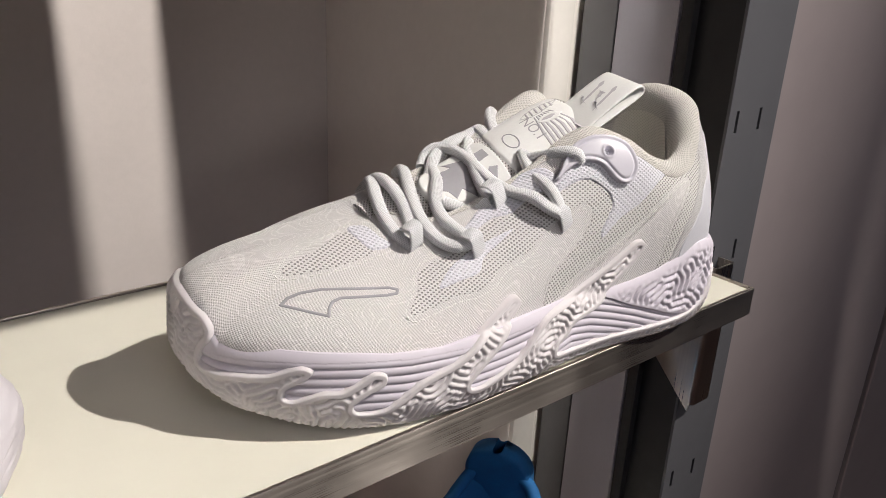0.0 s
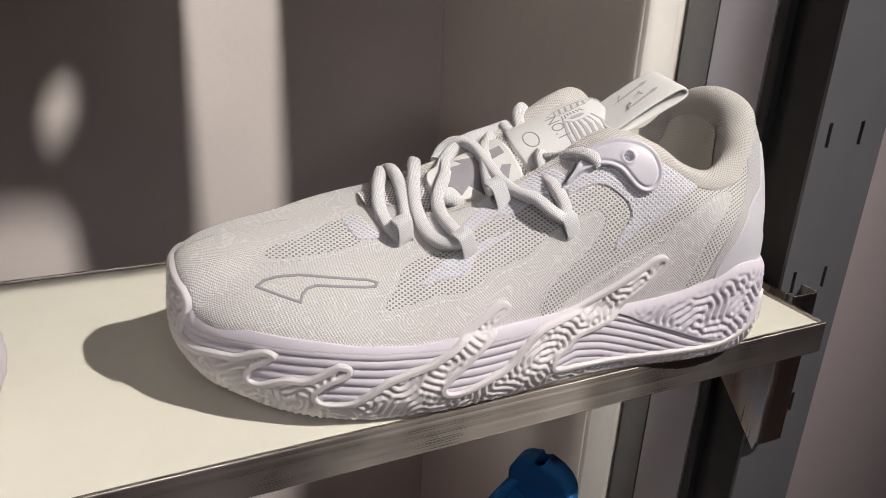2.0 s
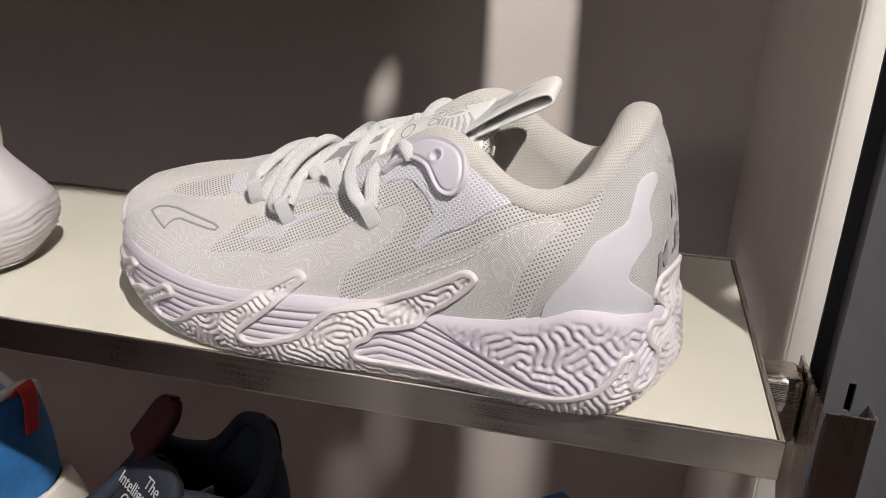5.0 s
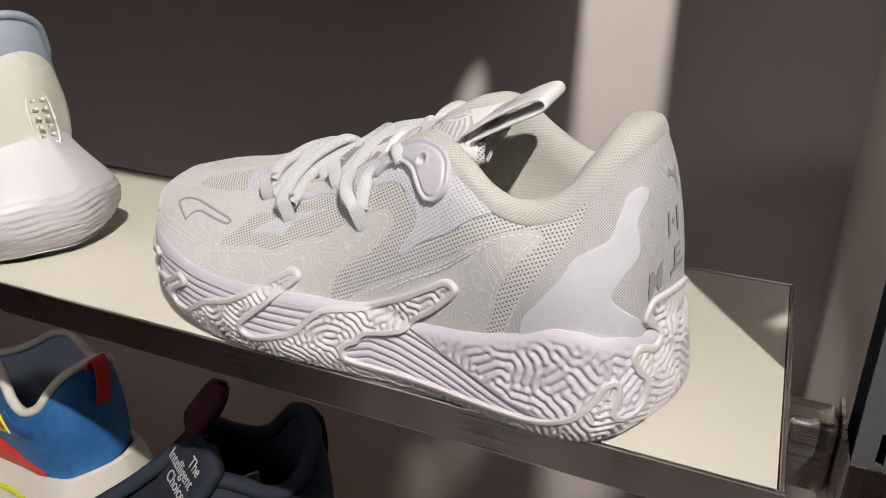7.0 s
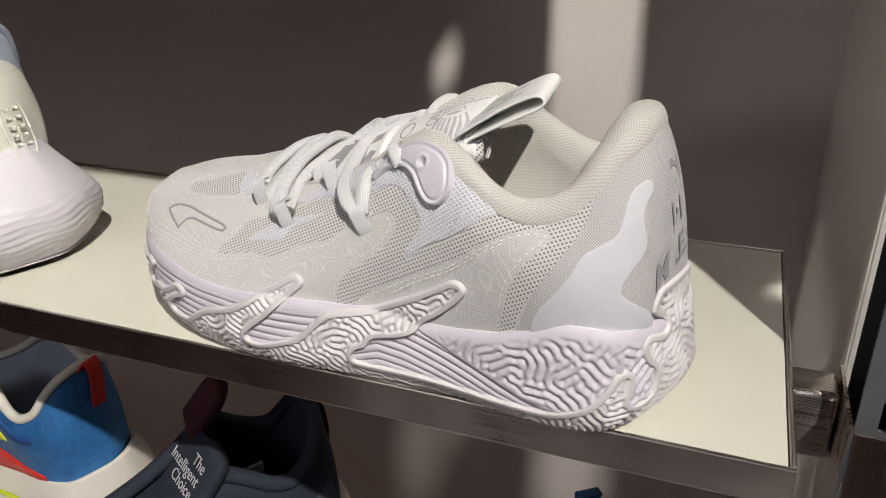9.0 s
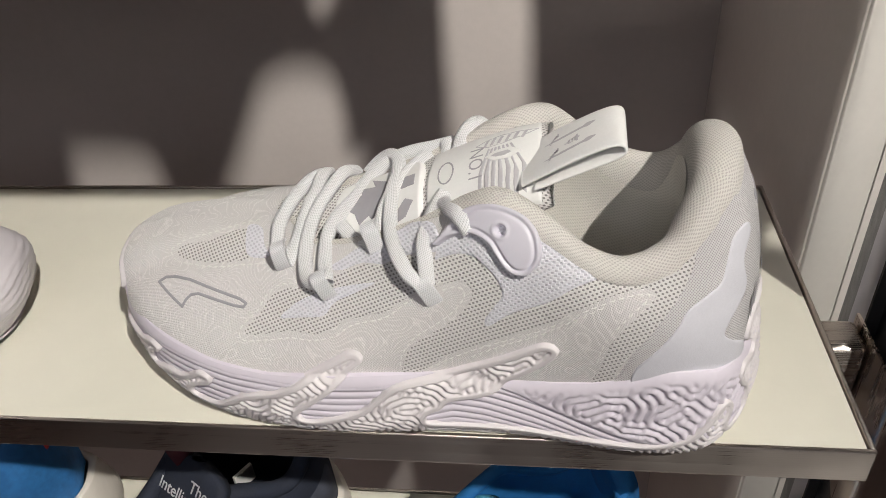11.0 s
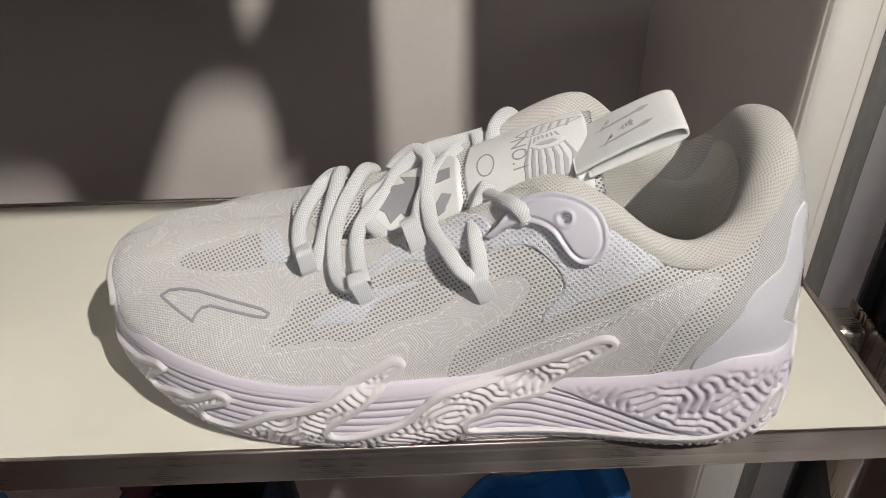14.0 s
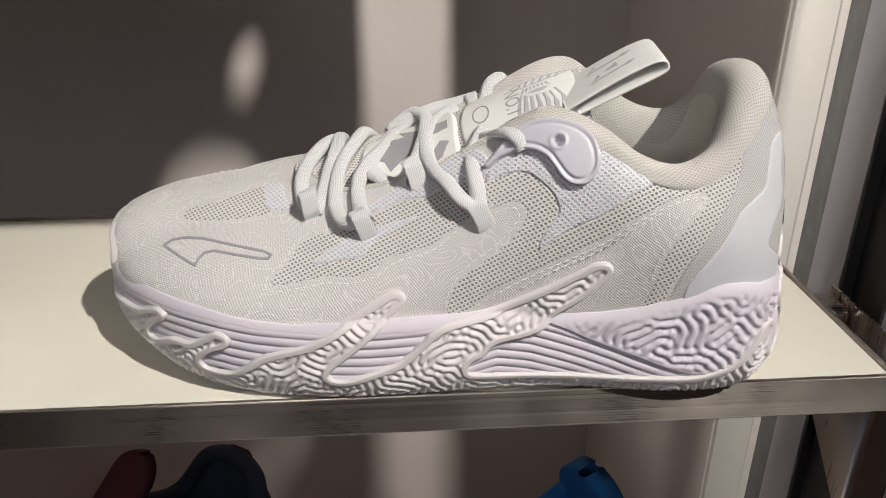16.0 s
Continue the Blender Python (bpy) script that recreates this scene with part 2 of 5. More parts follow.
def block(lo, hi, bevel=0.0, steps=2):
    """A box from corner to corner, its edges rounded."""
    bm = bmesh.new()
    bmesh.ops.create_cube(bm, size=1)
    lo, hi = Vector(lo), Vector(hi)
    for v in bm.verts:
        v.co = Vector([(a + b) / 2 + c * (b - a) for a, b, c in zip(lo, hi, v.co)])
    if bevel:
        bmesh.ops.bevel(bm, geom=bm.edges[:], offset=bevel, segments=steps, affect="EDGES", profile=0.5)
    return bm


def prism(outline, lo, hi, axis="z", bevel=0.0):
    """A flat outline drawn out between two levels along an axis."""
    bm = bmesh.new()
    put = {"z": lambda a, b, c: (a, b, c), "y": lambda a, b, c: (a, c, b), "x": lambda a, b, c: (c, a, b)}[axis]
    low = [bm.verts.new(put(a, b, lo)) for a, b in outline]
    high = [bm.verts.new(put(a, b, hi)) for a, b in outline]
    n = len(outline)
    bm.faces.new(low[::-1]), bm.faces.new(high)
    for i in range(n):
        bm.faces.new((low[i], low[(i + 1) % n], high[(i + 1) % n], high[i]))
    bmesh.ops.recalc_face_normals(bm, faces=bm.faces)
    if bevel:
        bmesh.ops.bevel(bm, geom=bm.edges[:], offset=bevel, segments=2, affect="EDGES")
    return bm


def empty(name, place, label, category, group="", kind="", turn=0.0):
    ob = new(name)
    ob.empty_display_size = 0.02
    ob.matrix_world = pose(*place, 0, 0, turn)
    return tagged(ob, label, category, group, kind)


# ---- structure ----
part_wall = tagged(part("wall_back", block((-2.2, 0.61, 0), (0.16, 0.72, 3.4)), MAT["wall"], None), "warm grey painted back wall behind the shelves", "wall", kind="structure")
tagged(part("wall_side", block((0.0535, 0.253, 0), (0.16, 0.61, 3.4), 0.001), MAT["side"], None), "light grey side wall of the alcove", "wall", kind="structure")
tagged(part("trim", block((0.0545, 0.247, 0), (0.085, 0.253, 3.4), 0.001), MAT["edge"], None), "white edge strip on the end of the side wall", "trim", kind="structure")
tagged(part("floor", block((-3.2, -3.4, -0.1), (2.6, 0.72, 0)), MAT["floor"], None), "dark shop floor", "floor", kind="structure")
tagged(part("ceiling", block((-3.2, -3.4, 3.4), (2.6, 0.72, 3.5)), MAT["room"], None), "plain shop ceiling", "ceiling", kind="structure")
# Unseen wall, coloured mauve for the tint the steel edge reflects.
tagged(part("wall_west", block((-3.3, -3.4, 0), (-3.2, 0.72, 3.4)), MAT["mauve_room"], None), "unseen shop wall, coloured mauve to tint the steel's reflections", "wall", kind="structure")
tagged(part("wall_south", block((-3.3, -3.5, 0), (2.7, -3.4, 3.4)), MAT["room"], None), "plain shop wall", "wall", kind="structure")
# Unseen wall, coloured blue-grey for the reflection it gives the cabinet panel.
tagged(part("wall_east", block((2.6, -3.4, 0), (2.7, 0.72, 3.4)), MAT["blue_room"], None), "unseen shop wall, coloured blue-grey for its reflection in the cabinet panel", "wall", kind="structure")


# Unseen board added just over the top of the picture. It shades the wall, and its openings shape the wall lamp's light.
BOARD_Z, WALL_Y = 1.56, 0.61


def on_board(x, z):
    f = (BOARD_Z - z) / (WALL_LAMP.z - z)
    return x + (WALL_LAMP.x - x) * f, WALL_Y + (WALL_LAMP.y - WALL_Y) * f


def shade_board():
    loops = [[(-2.2, -0.085), (0.2, -0.085), (0.2, 0.6), (-2.2, 0.6)]]
    loops.append([on_board(x, z) for x, z in ((-0.238, 0.45), (-0.148, 0.45), (-0.146, 1.46), (-0.244, 1.46))])
    loops.append([on_board(x, z) for x, z in ((-0.560, 0.90), (-0.381, 0.90), (-0.371, 1.033), (-0.376, 1.084), (-0.393, 1.1), (-0.43, 1.103), (-0.467, 1.084), (-0.506, 1.007))])
    loops.append([on_board(x, z) for x, z in ((-0.76, 0.90), (-0.634, 0.90), (-0.634, 0.965), (-0.655, 0.985), (-0.75, 0.985))])
    edge_at = [((WALL_LAMP.x - x) * f + x, (WALL_LAMP.y - 0.247) * f + 0.247) for x, z in ((0.054, 0.72), (0.125, 0.72), (0.125, 1.44), (0.054, 1.44)) for f in [(BOARD_Z - z) / (WALL_LAMP.z - z)]]
    loops.append(edge_at)
    side_at = [((WALL_LAMP.x - 0.075) * f + 0.075, (WALL_LAMP.y - y) * f + y) for y, z in ((0.35, 0.95), (0.6, 0.95), (0.6, 0.75), (0.35, 0.75)) for f in [(BOARD_Z - z) / (WALL_LAMP.z - z)]]
    loops.append(side_at)
    for cx, cz, a, b in ((-0.372, 1.203, 0.015, 0.032), (-0.367, 0.71, 0.020, 0.042), (-0.43, 0.59, 0.035, 0.04)):
        loops.append([on_board(cx + a * math.cos(k) + 0.35 * b * math.sin(k), cz + b * math.sin(k)) for k in np.linspace(0, math.tau, 16, endpoint=False)])
    bm = bmesh.new()
    edges = []
    for loop in loops:
        vs = [bm.verts.new((x, y, BOARD_Z)) for x, y in loop]
        edges += [bm.edges.new((vs[i], vs[(i + 1) % len(vs)])) for i in range(len(vs))]
    bmesh.ops.triangle_fill(bm, use_beauty=True, edges=edges)
    geo = bmesh.ops.extrude_face_region(bm, geom=bm.faces[:])
    for v in geo["geom"]:
        if isinstance(v, bmesh.types.BMVert):
            v.co.z += 0.006
    bmesh.ops.recalc_face_normals(bm, faces=bm.faces)
    return tagged(part("shade_board", bm, MAT["wall"], None), "unseen grey board added to shade the wall, its cut openings shaping the lamp light", "board", kind="structure")


shade_board()
# Added baffles, out of view: they keep the key spotlight from the board's openings.
tagged(part("light_baffle", block((-0.132, -0.08, 1.568), (-0.126, 0.6, 2.25)), MAT["wall"], None), "unseen grey baffle added to keep the key light from the board's openings", "board", kind="structure")
tagged(part("light_baffle", block((0.102, -0.08, 1.568), (0.108, 0.6, 2.25)), MAT["wall"], None), "unseen grey baffle added to keep the key light from the board's openings", "board", kind="structure")


def shelf(right, front, depth, top, length, label):
    """A laminate board in a thin rim of brushed steel."""
    root = empty("shelf", (right, front, top), label, "shelf", "display shelves")
    t, h = 0.0022, 0.0185
    part("board", block((-length, t + 0.0006, -0.016), (-t - 0.0006, depth - t - 0.0006, -0.0012), 0.0004), MAT["shelf_top"], root, "cream laminate board")
    part("front_edge", block((-length, 0, -h), (0, t, 0), 0.0005), MAT["steel_x"], root, "brushed steel front edge")
    part("side_edge", block((-t, t, -h), (0, depth - t, 0), 0.0005), MAT["steel_y"], root, "brushed steel side edge")
    part("back_edge", block((-length, depth - t, -h), (0, depth, 0), 0.0005), MAT["steel_x"], root, "brushed steel back edge")
    return root


shelf(0.0, 0.0, 0.204, 1.2, 1.6, "cream laminate shelf with brushed stainless steel edging")
shelf(0.0, -0.011, 0.194, 0.905, 1.6, "lower cream laminate shelf with steel edging")


def upright():
    """Slotted shelving upright: a folded dark channel with real slots in its front."""
    root = empty("slotted_upright", (0.026, 0.053, 0), "dark grey powder-coated slotted steel shelving upright", "upright")
    w, cols, pitch, sw, sh = 0.060, (0.010, 0.038), 0.0952, 0.0032, 0.0150
    zs = [0.05]
    centres = [1.2905 + pitch * k for k in range(-11, 8)]
    for c in centres:
        zs += [c - sh / 2, c + sh / 2]
    zs.append(2.4)
    xs = [0.0]
    for c in cols:
        xs += [c - sw / 2, c + sw / 2]
    xs.append(w)
    bm = bmesh.new()
    for i in range(len(xs) - 1):
        for j in range(len(zs) - 1):
            if i % 2 and j % 2:
                continue
            a = [bm.verts.new((x, 0, z)) for x, z in ((xs[i], zs[j]), (xs[i + 1], zs[j]), (xs[i + 1], zs[j + 1]), (xs[i], zs[j + 1]))]
            bm.faces.new(a)
    bmesh.ops.remove_doubles(bm, verts=bm.verts, dist=1e-5)
    geo = bmesh.ops.extrude_face_region(bm, geom=bm.faces[:])
    for v in geo["geom"]:
        if isinstance(v, bmesh.types.BMVert):
            v.co.y += 0.0022
    bmesh.ops.recalc_face_normals(bm, faces=bm.faces)
    part("front_plate", bm, MAT["post"], root, "dark grey slotted front plate")
    part("left_flange", prism([(0, 0.0022), (0.002, 0.0022), (0.014, 0.056), (0.012, 0.056)], 0.05, 2.4), MAT["post_black"], root, "black side flange")
    part("right_flange", block((w - 0.002, 0.0022, 0.05), (w, 0.047, 2.4)), MAT["post_black"], root)
    part("back_plate", block((0.002, 0.040, 0.05), (w - 0.002, 0.042, 2.4)), MAT["post_black"], root)
    return root


upright()
rail = empty("wall_rail", (0, 0, 0), "lilac-grey coated metal wall rail behind the upright", "rail")
part("face", prism([(0.0385, 0.1112), (0.067, 0.187), (0.10, 0.187), (0.10, 0.1112)], 0.05, 2.4, "z", 0.0008), MAT["lilac_metal"], rail)
part("rear_channel", prism([(0.0685, 0.189), (0.0865, 0.2395), (0.12, 0.2395), (0.12, 0.189)], 0.05, 2.4, "z", 0.0008), MAT["post"], rail, "dark grey rear channel")
door = empty("cabinet_panel", (0.0875, 0.075, 0.02), "tall satin dark metal panel beside the upright", "panel")
part("leaf", block((0.0, 0.0, 0.0), (0.375, 0.022, 2.6), 0.002), MAT["panel"], door)
part("leaf", block((0.405, 0.004, 0.0), (0.80, 0.022, 2.6), 0.002), MAT["panel"], door)
part("gap_strip", block((0.375, 0.010, 0.0), (0.405, 0.020, 2.6)), MAT["post_black"], door, "black shadow gap")


def bracket():
    root = empty("shelf_bracket", (0.0225, 0.040, 1.078), "folded stainless steel shelf bracket hooked over the upright", "bracket")
    r, t, wide = 0.0035, 0.0015, 0.0235
    # the bent sheet in plan: back end of the left flange, round the web, back end of the right flange
    path = [(0.0, 0.054)] + [(r - r * math.cos(k), r - r * math.sin(k)) for k in np.linspace(0, math.pi / 2, 6)]
    path += [(wide - r + r * math.sin(k), r - r * math.cos(k)) for k in np.linspace(0, math.pi / 2, 6)] + [(wide, 0.019)]
    c = np.array(path)
    d = np.gradient(c, axis=0)
    d /= np.linalg.norm(d, axis=1)[:, None]
    inner = c + np.stack([-d[:, 1], d[:, 0]], 1) * t
    low = [0.048 if i == 0 else (0.0 if c[i, 1] > 0.003 and i < 4 else 0.006) for i in range(len(c))]
    p = np.array([[(a[0], a[1], lo), (b[0], b[1], lo), (b[0], b[1], 0.115), (a[0], a[1], 0.115)] for a, b, lo in zip(c, inner, low)])
    ob = grid("channel", p, MAT["steel_z"], root, "", across=True, caps=True)
    ob.data.polygons.foreach_set("use_smooth", [False] * len(ob.data.polygons))
    part("cross_tube", block((-0.0222, 0.031, 0.075), (-0.0003, 0.053, 0.112), 0.0035, 4), MAT["steel_x"], root, "square stainless cross tube", True)
    return root


bracket()


# ---- the white basketball shoe ----
shoe = empty("basketball_shoe", (-0.332, 0.0, 1.2), "all-white low basketball shoe with lilac-white sculpted sole on the shelf", "shoe")
OUTLINE = [(-0.004, 0.074), (-0.0025, 0.056), (0.0055, 0.038), (0.0295, 0.0165), (0.055, 0.0045), (0.08, -0.001), (0.105, -0.0035), (0.13, -0.003),
           (0.16, -0.001), (0.19, -0.002), (0.22, -0.007), (0.245, -0.0095), (0.264, -0.0065), (0.277, 0.008), (0.2885, 0.036), (0.283, 0.062),
           (0.27, 0.079), (0.24, 0.085), (0.2, 0.084), (0.16, 0.088), (0.12, 0.1), (0.085, 0.109), (0.05, 0.111), (0.018, 0.105), (0.001, 0.092)]
rim_plan = crom(OUTLINE, 2400, True)
rim_arc = np.r_[0, np.cumsum(np.hypot(*np.diff(np.vstack([rim_plan, rim_plan[:1]]), axis=0).T))]
PERIM = rim_arc[-1]
rim_tan = np.roll(rim_plan, -12, 0) - np.roll(rim_plan, 12, 0)
rim_tan /= np.linalg.norm(rim_tan, axis=1)[:, None]
rim_out = np.stack([-rim_tan[:, 1], rim_tan[:, 0]], 1) * -1
if (rim_out[1200] @ (rim_plan[1200] - rim_plan.mean(0))) < 0:
    rim_out = -rim_out


def ring(values, s):
    """A closed curve's values at arc lengths s in metres."""
    ext = np.vstack([values, values[:1]])
    return np.stack([np.interp(s % PERIM, rim_arc, ext[:, k]) for k in range(ext.shape[1])], -1)


HEEL_S = rim_arc[np.argmax(rim_plan[:, 0])]


def fold(s):
    """Arc length in mm, the inner side mirrored on to the outer one, toe at 0."""
    mm = (s % PERIM) * 1000
    return np.where(mm > HEEL_S * 1000, (PERIM * 1000 - mm) * HEEL_S / (PERIM - HEEL_S), mm)


def bite_height(s):
    """Top of the sole."""
    return np.interp(fold(s), (0, 20, 26, 31, 55, 88, 102, 126, 150, 173, 202, 222, 245, 259, 275, 285, 291, 299, 307, 317, 331, 340, 352),
                     (57, 53, 49, 42, 40.8, 38.2, 36, 34.3, 36, 37, 38, 36, 37.5, 40.2, 46, 50.2, 51.4, 51, 49.4, 49, 47.5, 49, 51)) / 1000


def sole_low(s):
    return np.interp(fold(s), (0, 24, 48, 68, 86, 112, 270, 300, 320, 352), (17, 13.5, 8.5, 4.5, 2, 0, 0, 1.5, 4, 6)) / 1000


def sole_inset(s, w):
    """How far the side wall draws in, towards the ground and towards its top."""
    low = sole_low(s)
    f = np.clip((w - low) / 0.016, 0, 1)
    top = np.clip((w - (bite_height(s) - 0.006)) / 0.006, 0, 1)
    lean = np.clip((w - 0.02) / 0.045, 0, 1) * np.interp(fold(s), (0, 30, 60, 290, 325, 352), (0.004, 0.003, 0.001, 0.0, 0.004, 0.007))
    return 0.0055 * (1 - f) ** 2 + 0.0022 * top ** 2 + lean


def sole_point(s, w, out=0.0):
    xy = ring(rim_plan, s) + ring(rim_out, s) * (out - sole_inset(s, w))[..., None]
    return np.concatenate([xy, np.asarray(w)[..., None]], -1)


def labyrinth(rows, cols, wave, seed, steps):
    """Winding ridges of one width: contours of soft hills, evened out by a pattern-forming equation."""
    rng = np.random.default_rng(seed)
    ky, kx = np.fft.fftfreq(rows) * math.tau, np.fft.fftfreq(cols) * math.tau
    k2 = kx[None] ** 2 + ky[:, None] ** 2
    hill = np.real(np.fft.ifft2(np.fft.fft2(rng.standard_normal((rows, cols))) * np.exp(-k2 * (wave * 0.8) ** 2 / 2)))
    slope = np.hypot(*np.gradient(hill)).mean()
    u = 0.6 * np.cos(hill / slope / wave * math.tau) + rng.standard_normal((rows, cols)) * 0.04
    k0 = math.tau / wave
    lin = 0.35 - (1 - k2 / k0 ** 2) ** 2
    dt = 0.7

    def relax(u, times):
        for _ in range(times):
            u = np.real(np.fft.ifft2((np.fft.fft2(u - dt * u ** 3)) / (1 - dt * lin)))
        return u

    u = relax(u, steps)
    # bend the straight runs into curls
    soft = np.exp(-k2 * (wave * 1.0) ** 2 / 2)
    bend = [np.real(np.fft.ifft2(np.fft.fft2(rng.standard_normal((rows, cols))) * soft)) for _ in range(2)]
    i, j = np.meshgrid(np.arange(rows), np.arange(cols), indexing="ij")
    i, j = [(a + b / b.std() * wave * 0.62) % m for a, b, m in zip((i, j), bend, (rows, cols))]
    i0, j0 = i.astype(int), j.astype(int)
    fi, fj = i - i0, j - j0
    i0, j0 = i0 % rows, j0 % cols
    i1, j1 = (i0 + 1) % rows, (j0 + 1) % cols
    u = (u[i0, j0] * (1 - fi) + u[i1, j0] * fi) * (1 - fj) + (u[i0, j1] * (1 - fi) + u[i1, j1] * fi) * fj
    u = relax(u, 22)
    return 2 * (0.5 + 0.5 * np.clip(u / 0.62, -1, 1)) ** 0.65 - 1


def sdf(poly, x, y):
    """Signed distance to a closed outline, positive inside."""
    p = np.array(poly, float)
    q = np.roll(p, -1, 0)
    best = np.full(x.shape, 1e9)
    inside = np.zeros(x.shape, bool)
    for (ax, ay), (bx, by) in zip(p, q):
        dx, dy = bx - ax, by - ay
        t = np.clip(((x - ax) * dx + (y - ay) * dy) / (dx * dx + dy * dy + 1e-12), 0, 1)
        best = np.minimum(best, (x - ax - t * dx) ** 2 + (y - ay - t * dy) ** 2)
        cross = (ay > y) != (by > y)
        with np.errstate(divide="ignore", invalid="ignore"):
            inside ^= cross & (x < (bx - ax) * (y - ay) / (by - ay + 1e-15) + ax)
    return np.where(inside, 1, -1) * np.sqrt(best)


def smooth(x):
    x = np.clip(x, 0, 1)
    return x * x * (3 - 2 * x)


# Edge of the outer rubber, in mm along the sole and up: toe curls, front arm, rear arm, heel strip.
TOE_CURLS = [(-60, 40), (-30, 54), (0, 56), (20, 52), (27, 47.5), (28, 42), (23, 36), (22, 30), (30, 28.7), (40, 29.5), (52, 30.2), (60, 33), (66, 34.6), (70, 32.4), (67, 28.6),
             (60, 24.5), (58.5, 20.4), (63, 19.4), (73, 23.2), (81, 23.2), (88, 26.5), (94, 30), (99, 28.5), (98.5, 24), (91.5, 20.6), (86, 16.6), (86.5, 13), (91, 11.7), (99, 12.4)]
FRONT_ARM = [(107, 17.6), (115, 22.4), (130, 27.1), (139, 31.7), (147, 37.2), (158, 43.6), (164, 47.1), (168, 46.6), (169, 42.9), (162, 36.6), (153, 27.9), (147, 22.7), (142, 18.5),
             (138.4, 14.4), (140.5, 11.6), (147, 11.7)]
REAR_ARM = [(158, 15.8), (167, 19.8), (175, 27.5), (183, 34.0), (201, 38.2), (212, 43.0), (223, 48.6), (235, 55.8), (241, 59.5), (245.5, 59.4), (247.5, 56), (244, 50.5), (236, 42.9),
            (228, 36.8), (223, 30.9), (215, 27.4), (204, 24.6), (200, 19.8), (195, 17.2), (193, 13.6), (197, 10.4)]
HEEL_STRIP = [(221, 9.6), (244, 9.0), (267, 9.6), (284, 10.6), (297, 15.9), (304, 23.6), (308.5, 31.3), (313.5, 33.3), (317, 29), (315, 19.5), (320, 16.6), (327, 20), (328, 28.6),
              (322.5, 34.5), (320.5, 41.5), (325, 44.8), (334, 42.5), (337, 46), (331, 49.8), (328.5, 53.5), (331, 58.5), (337, 61), (365, 61), (395, 48)]
edge = crom(TOE_CURLS + FRONT_ARM + REAR_ARM + HEEL_STRIP, 420)
RUBBER = np.vstack([edge, [(395, -8), (-60, -8)]])
CUP = crom([(221, 34.8), (232, 29.8), (242, 25.2), (260, 18.8), (274, 13.6), (290, 11.0), (330, 14.0), (352, 20), (352, 76), (280, 76), (236, 52), (226, 40)], 120, True)

# midsole: smooth foam with long flowing grooves, and the sculpted heel cup
s_fine = np.r_[np.arange(-0.035, 0.372, 0.00045), np.linspace(0.374, PERIM - 0.0365, 170)]
v_fine = np.linspace(0, 1, 118)
SS, VV = np.meshgrid(s_fine, v_fine, indexing="ij")
WW = sole_low(SS) + VV * (bite_height(SS) - sole_low(SS))
mm_s, mm_w = np.where(SS > 0.373, 500.0, SS * 1000), WW * 1000
grain = labyrinth(1024, 160, 8.6, 9, 60)
maze_cup = grain[np.clip(((mm_s + 40) / 0.45).astype(int), 0, 1023), np.clip((mm_w / 0.45).astype(int), 0, 159)]
# flowing grooves: parallel to the top edge in front, slanting down towards the heel further back
lift = np.interp(mm_s, (0, 60, 110, 140, 175, 193, 205, 218, 250, 290), (36, 35, 31.5, 31.5, 31.5, 34.5, 38, 36, 27, 13))
flow = mm_w - lift + 0.8 * np.sin(mm_s / 19)
relief = np.where(flow < 1.0, 1.15 * np.abs(np.cos(flow / 3.9 * math.pi)) ** 0.55 - 0.80, 0.35)
cup_d = sdf(CUP, mm_s, mm_w)
near_top = np.clip((WW - bite_height(SS)) * -1000 / 9.0, 0, 1)
cup_relief = 0.9 + 0.62 * (maze_cup - 0.35) * smooth((cup_d - 0.6) / 3.0) * smooth((near_top - 0.25) / 0.75)
blend = np.clip((cup_d + 0.4) / 0.8, 0, 1)
relief = relief * (1 - blend) + cup_relief * blend
relief -= 0.9 * np.exp(-((cup_d + 0.3) / 0.45) ** 2)
relief = np.where(SS > 0.373, 0.2, relief) * np.clip(VV / 0.03, 0, 1)
P = sole_point(SS, WW, relief * 0.001)
top_in = sole_point(s_fine, bite_height(s_fine) - 0.001, -0.006)
low_in = sole_point(s_fine, sole_low(s_fine), -0.004)
P = np.concatenate([low_in[:, None], P, top_in[:, None]], 1)
grid("midsole", P, MAT["foam"], shoe, "lilac-white foam midsole with flowing grooves and a sculpted heel cup", around=True)
sole_in = sole_point(s_fine[::6], sole_low(s_fine[::6]) + 0.0004, -0.0035)
link_mesh("outsole", sole_in, [list(range(len(sole_in)))[::-1]], MAT["rubber"], shoe, "", False)

# upper: a shell between the sole's top and the opening
# Sections round the upper, from the toe along the outer side to the heel and back: foot of the wall, edge of the opening, and how each end of the wall bends.
FOOT_X = (0.0001, 0.0008, 0.0122, 0.0468, 0.0792, 0.1095, 0.1397, 0.1648, 0.1849, 0.205, 0.2222, 0.2386, 0.254, 0.2674, 0.2749, 0.2828, 0.2752, 0.2689, 0.2506, 0.2324, 0.2123, 0.1922, 0.17, 0.1448, 0.1147, 0.0846, 0.0543, 0.0271, 0.007)
FOOT_Y = (0.0725, 0.0534, 0.0327, 0.0108, 0.0026, 0.0013, 0.0017, 0.0024, 0.0002, -0.002, -0.0051, -0.0071, -0.0049, 0.002, 0.0144, 0.0373, 0.0594, 0.0726, 0.0787, 0.0798, 0.0798, 0.0799, 0.0829, 0.0879, 0.0979, 0.1049, 0.1069, 0.102, 0.0907)
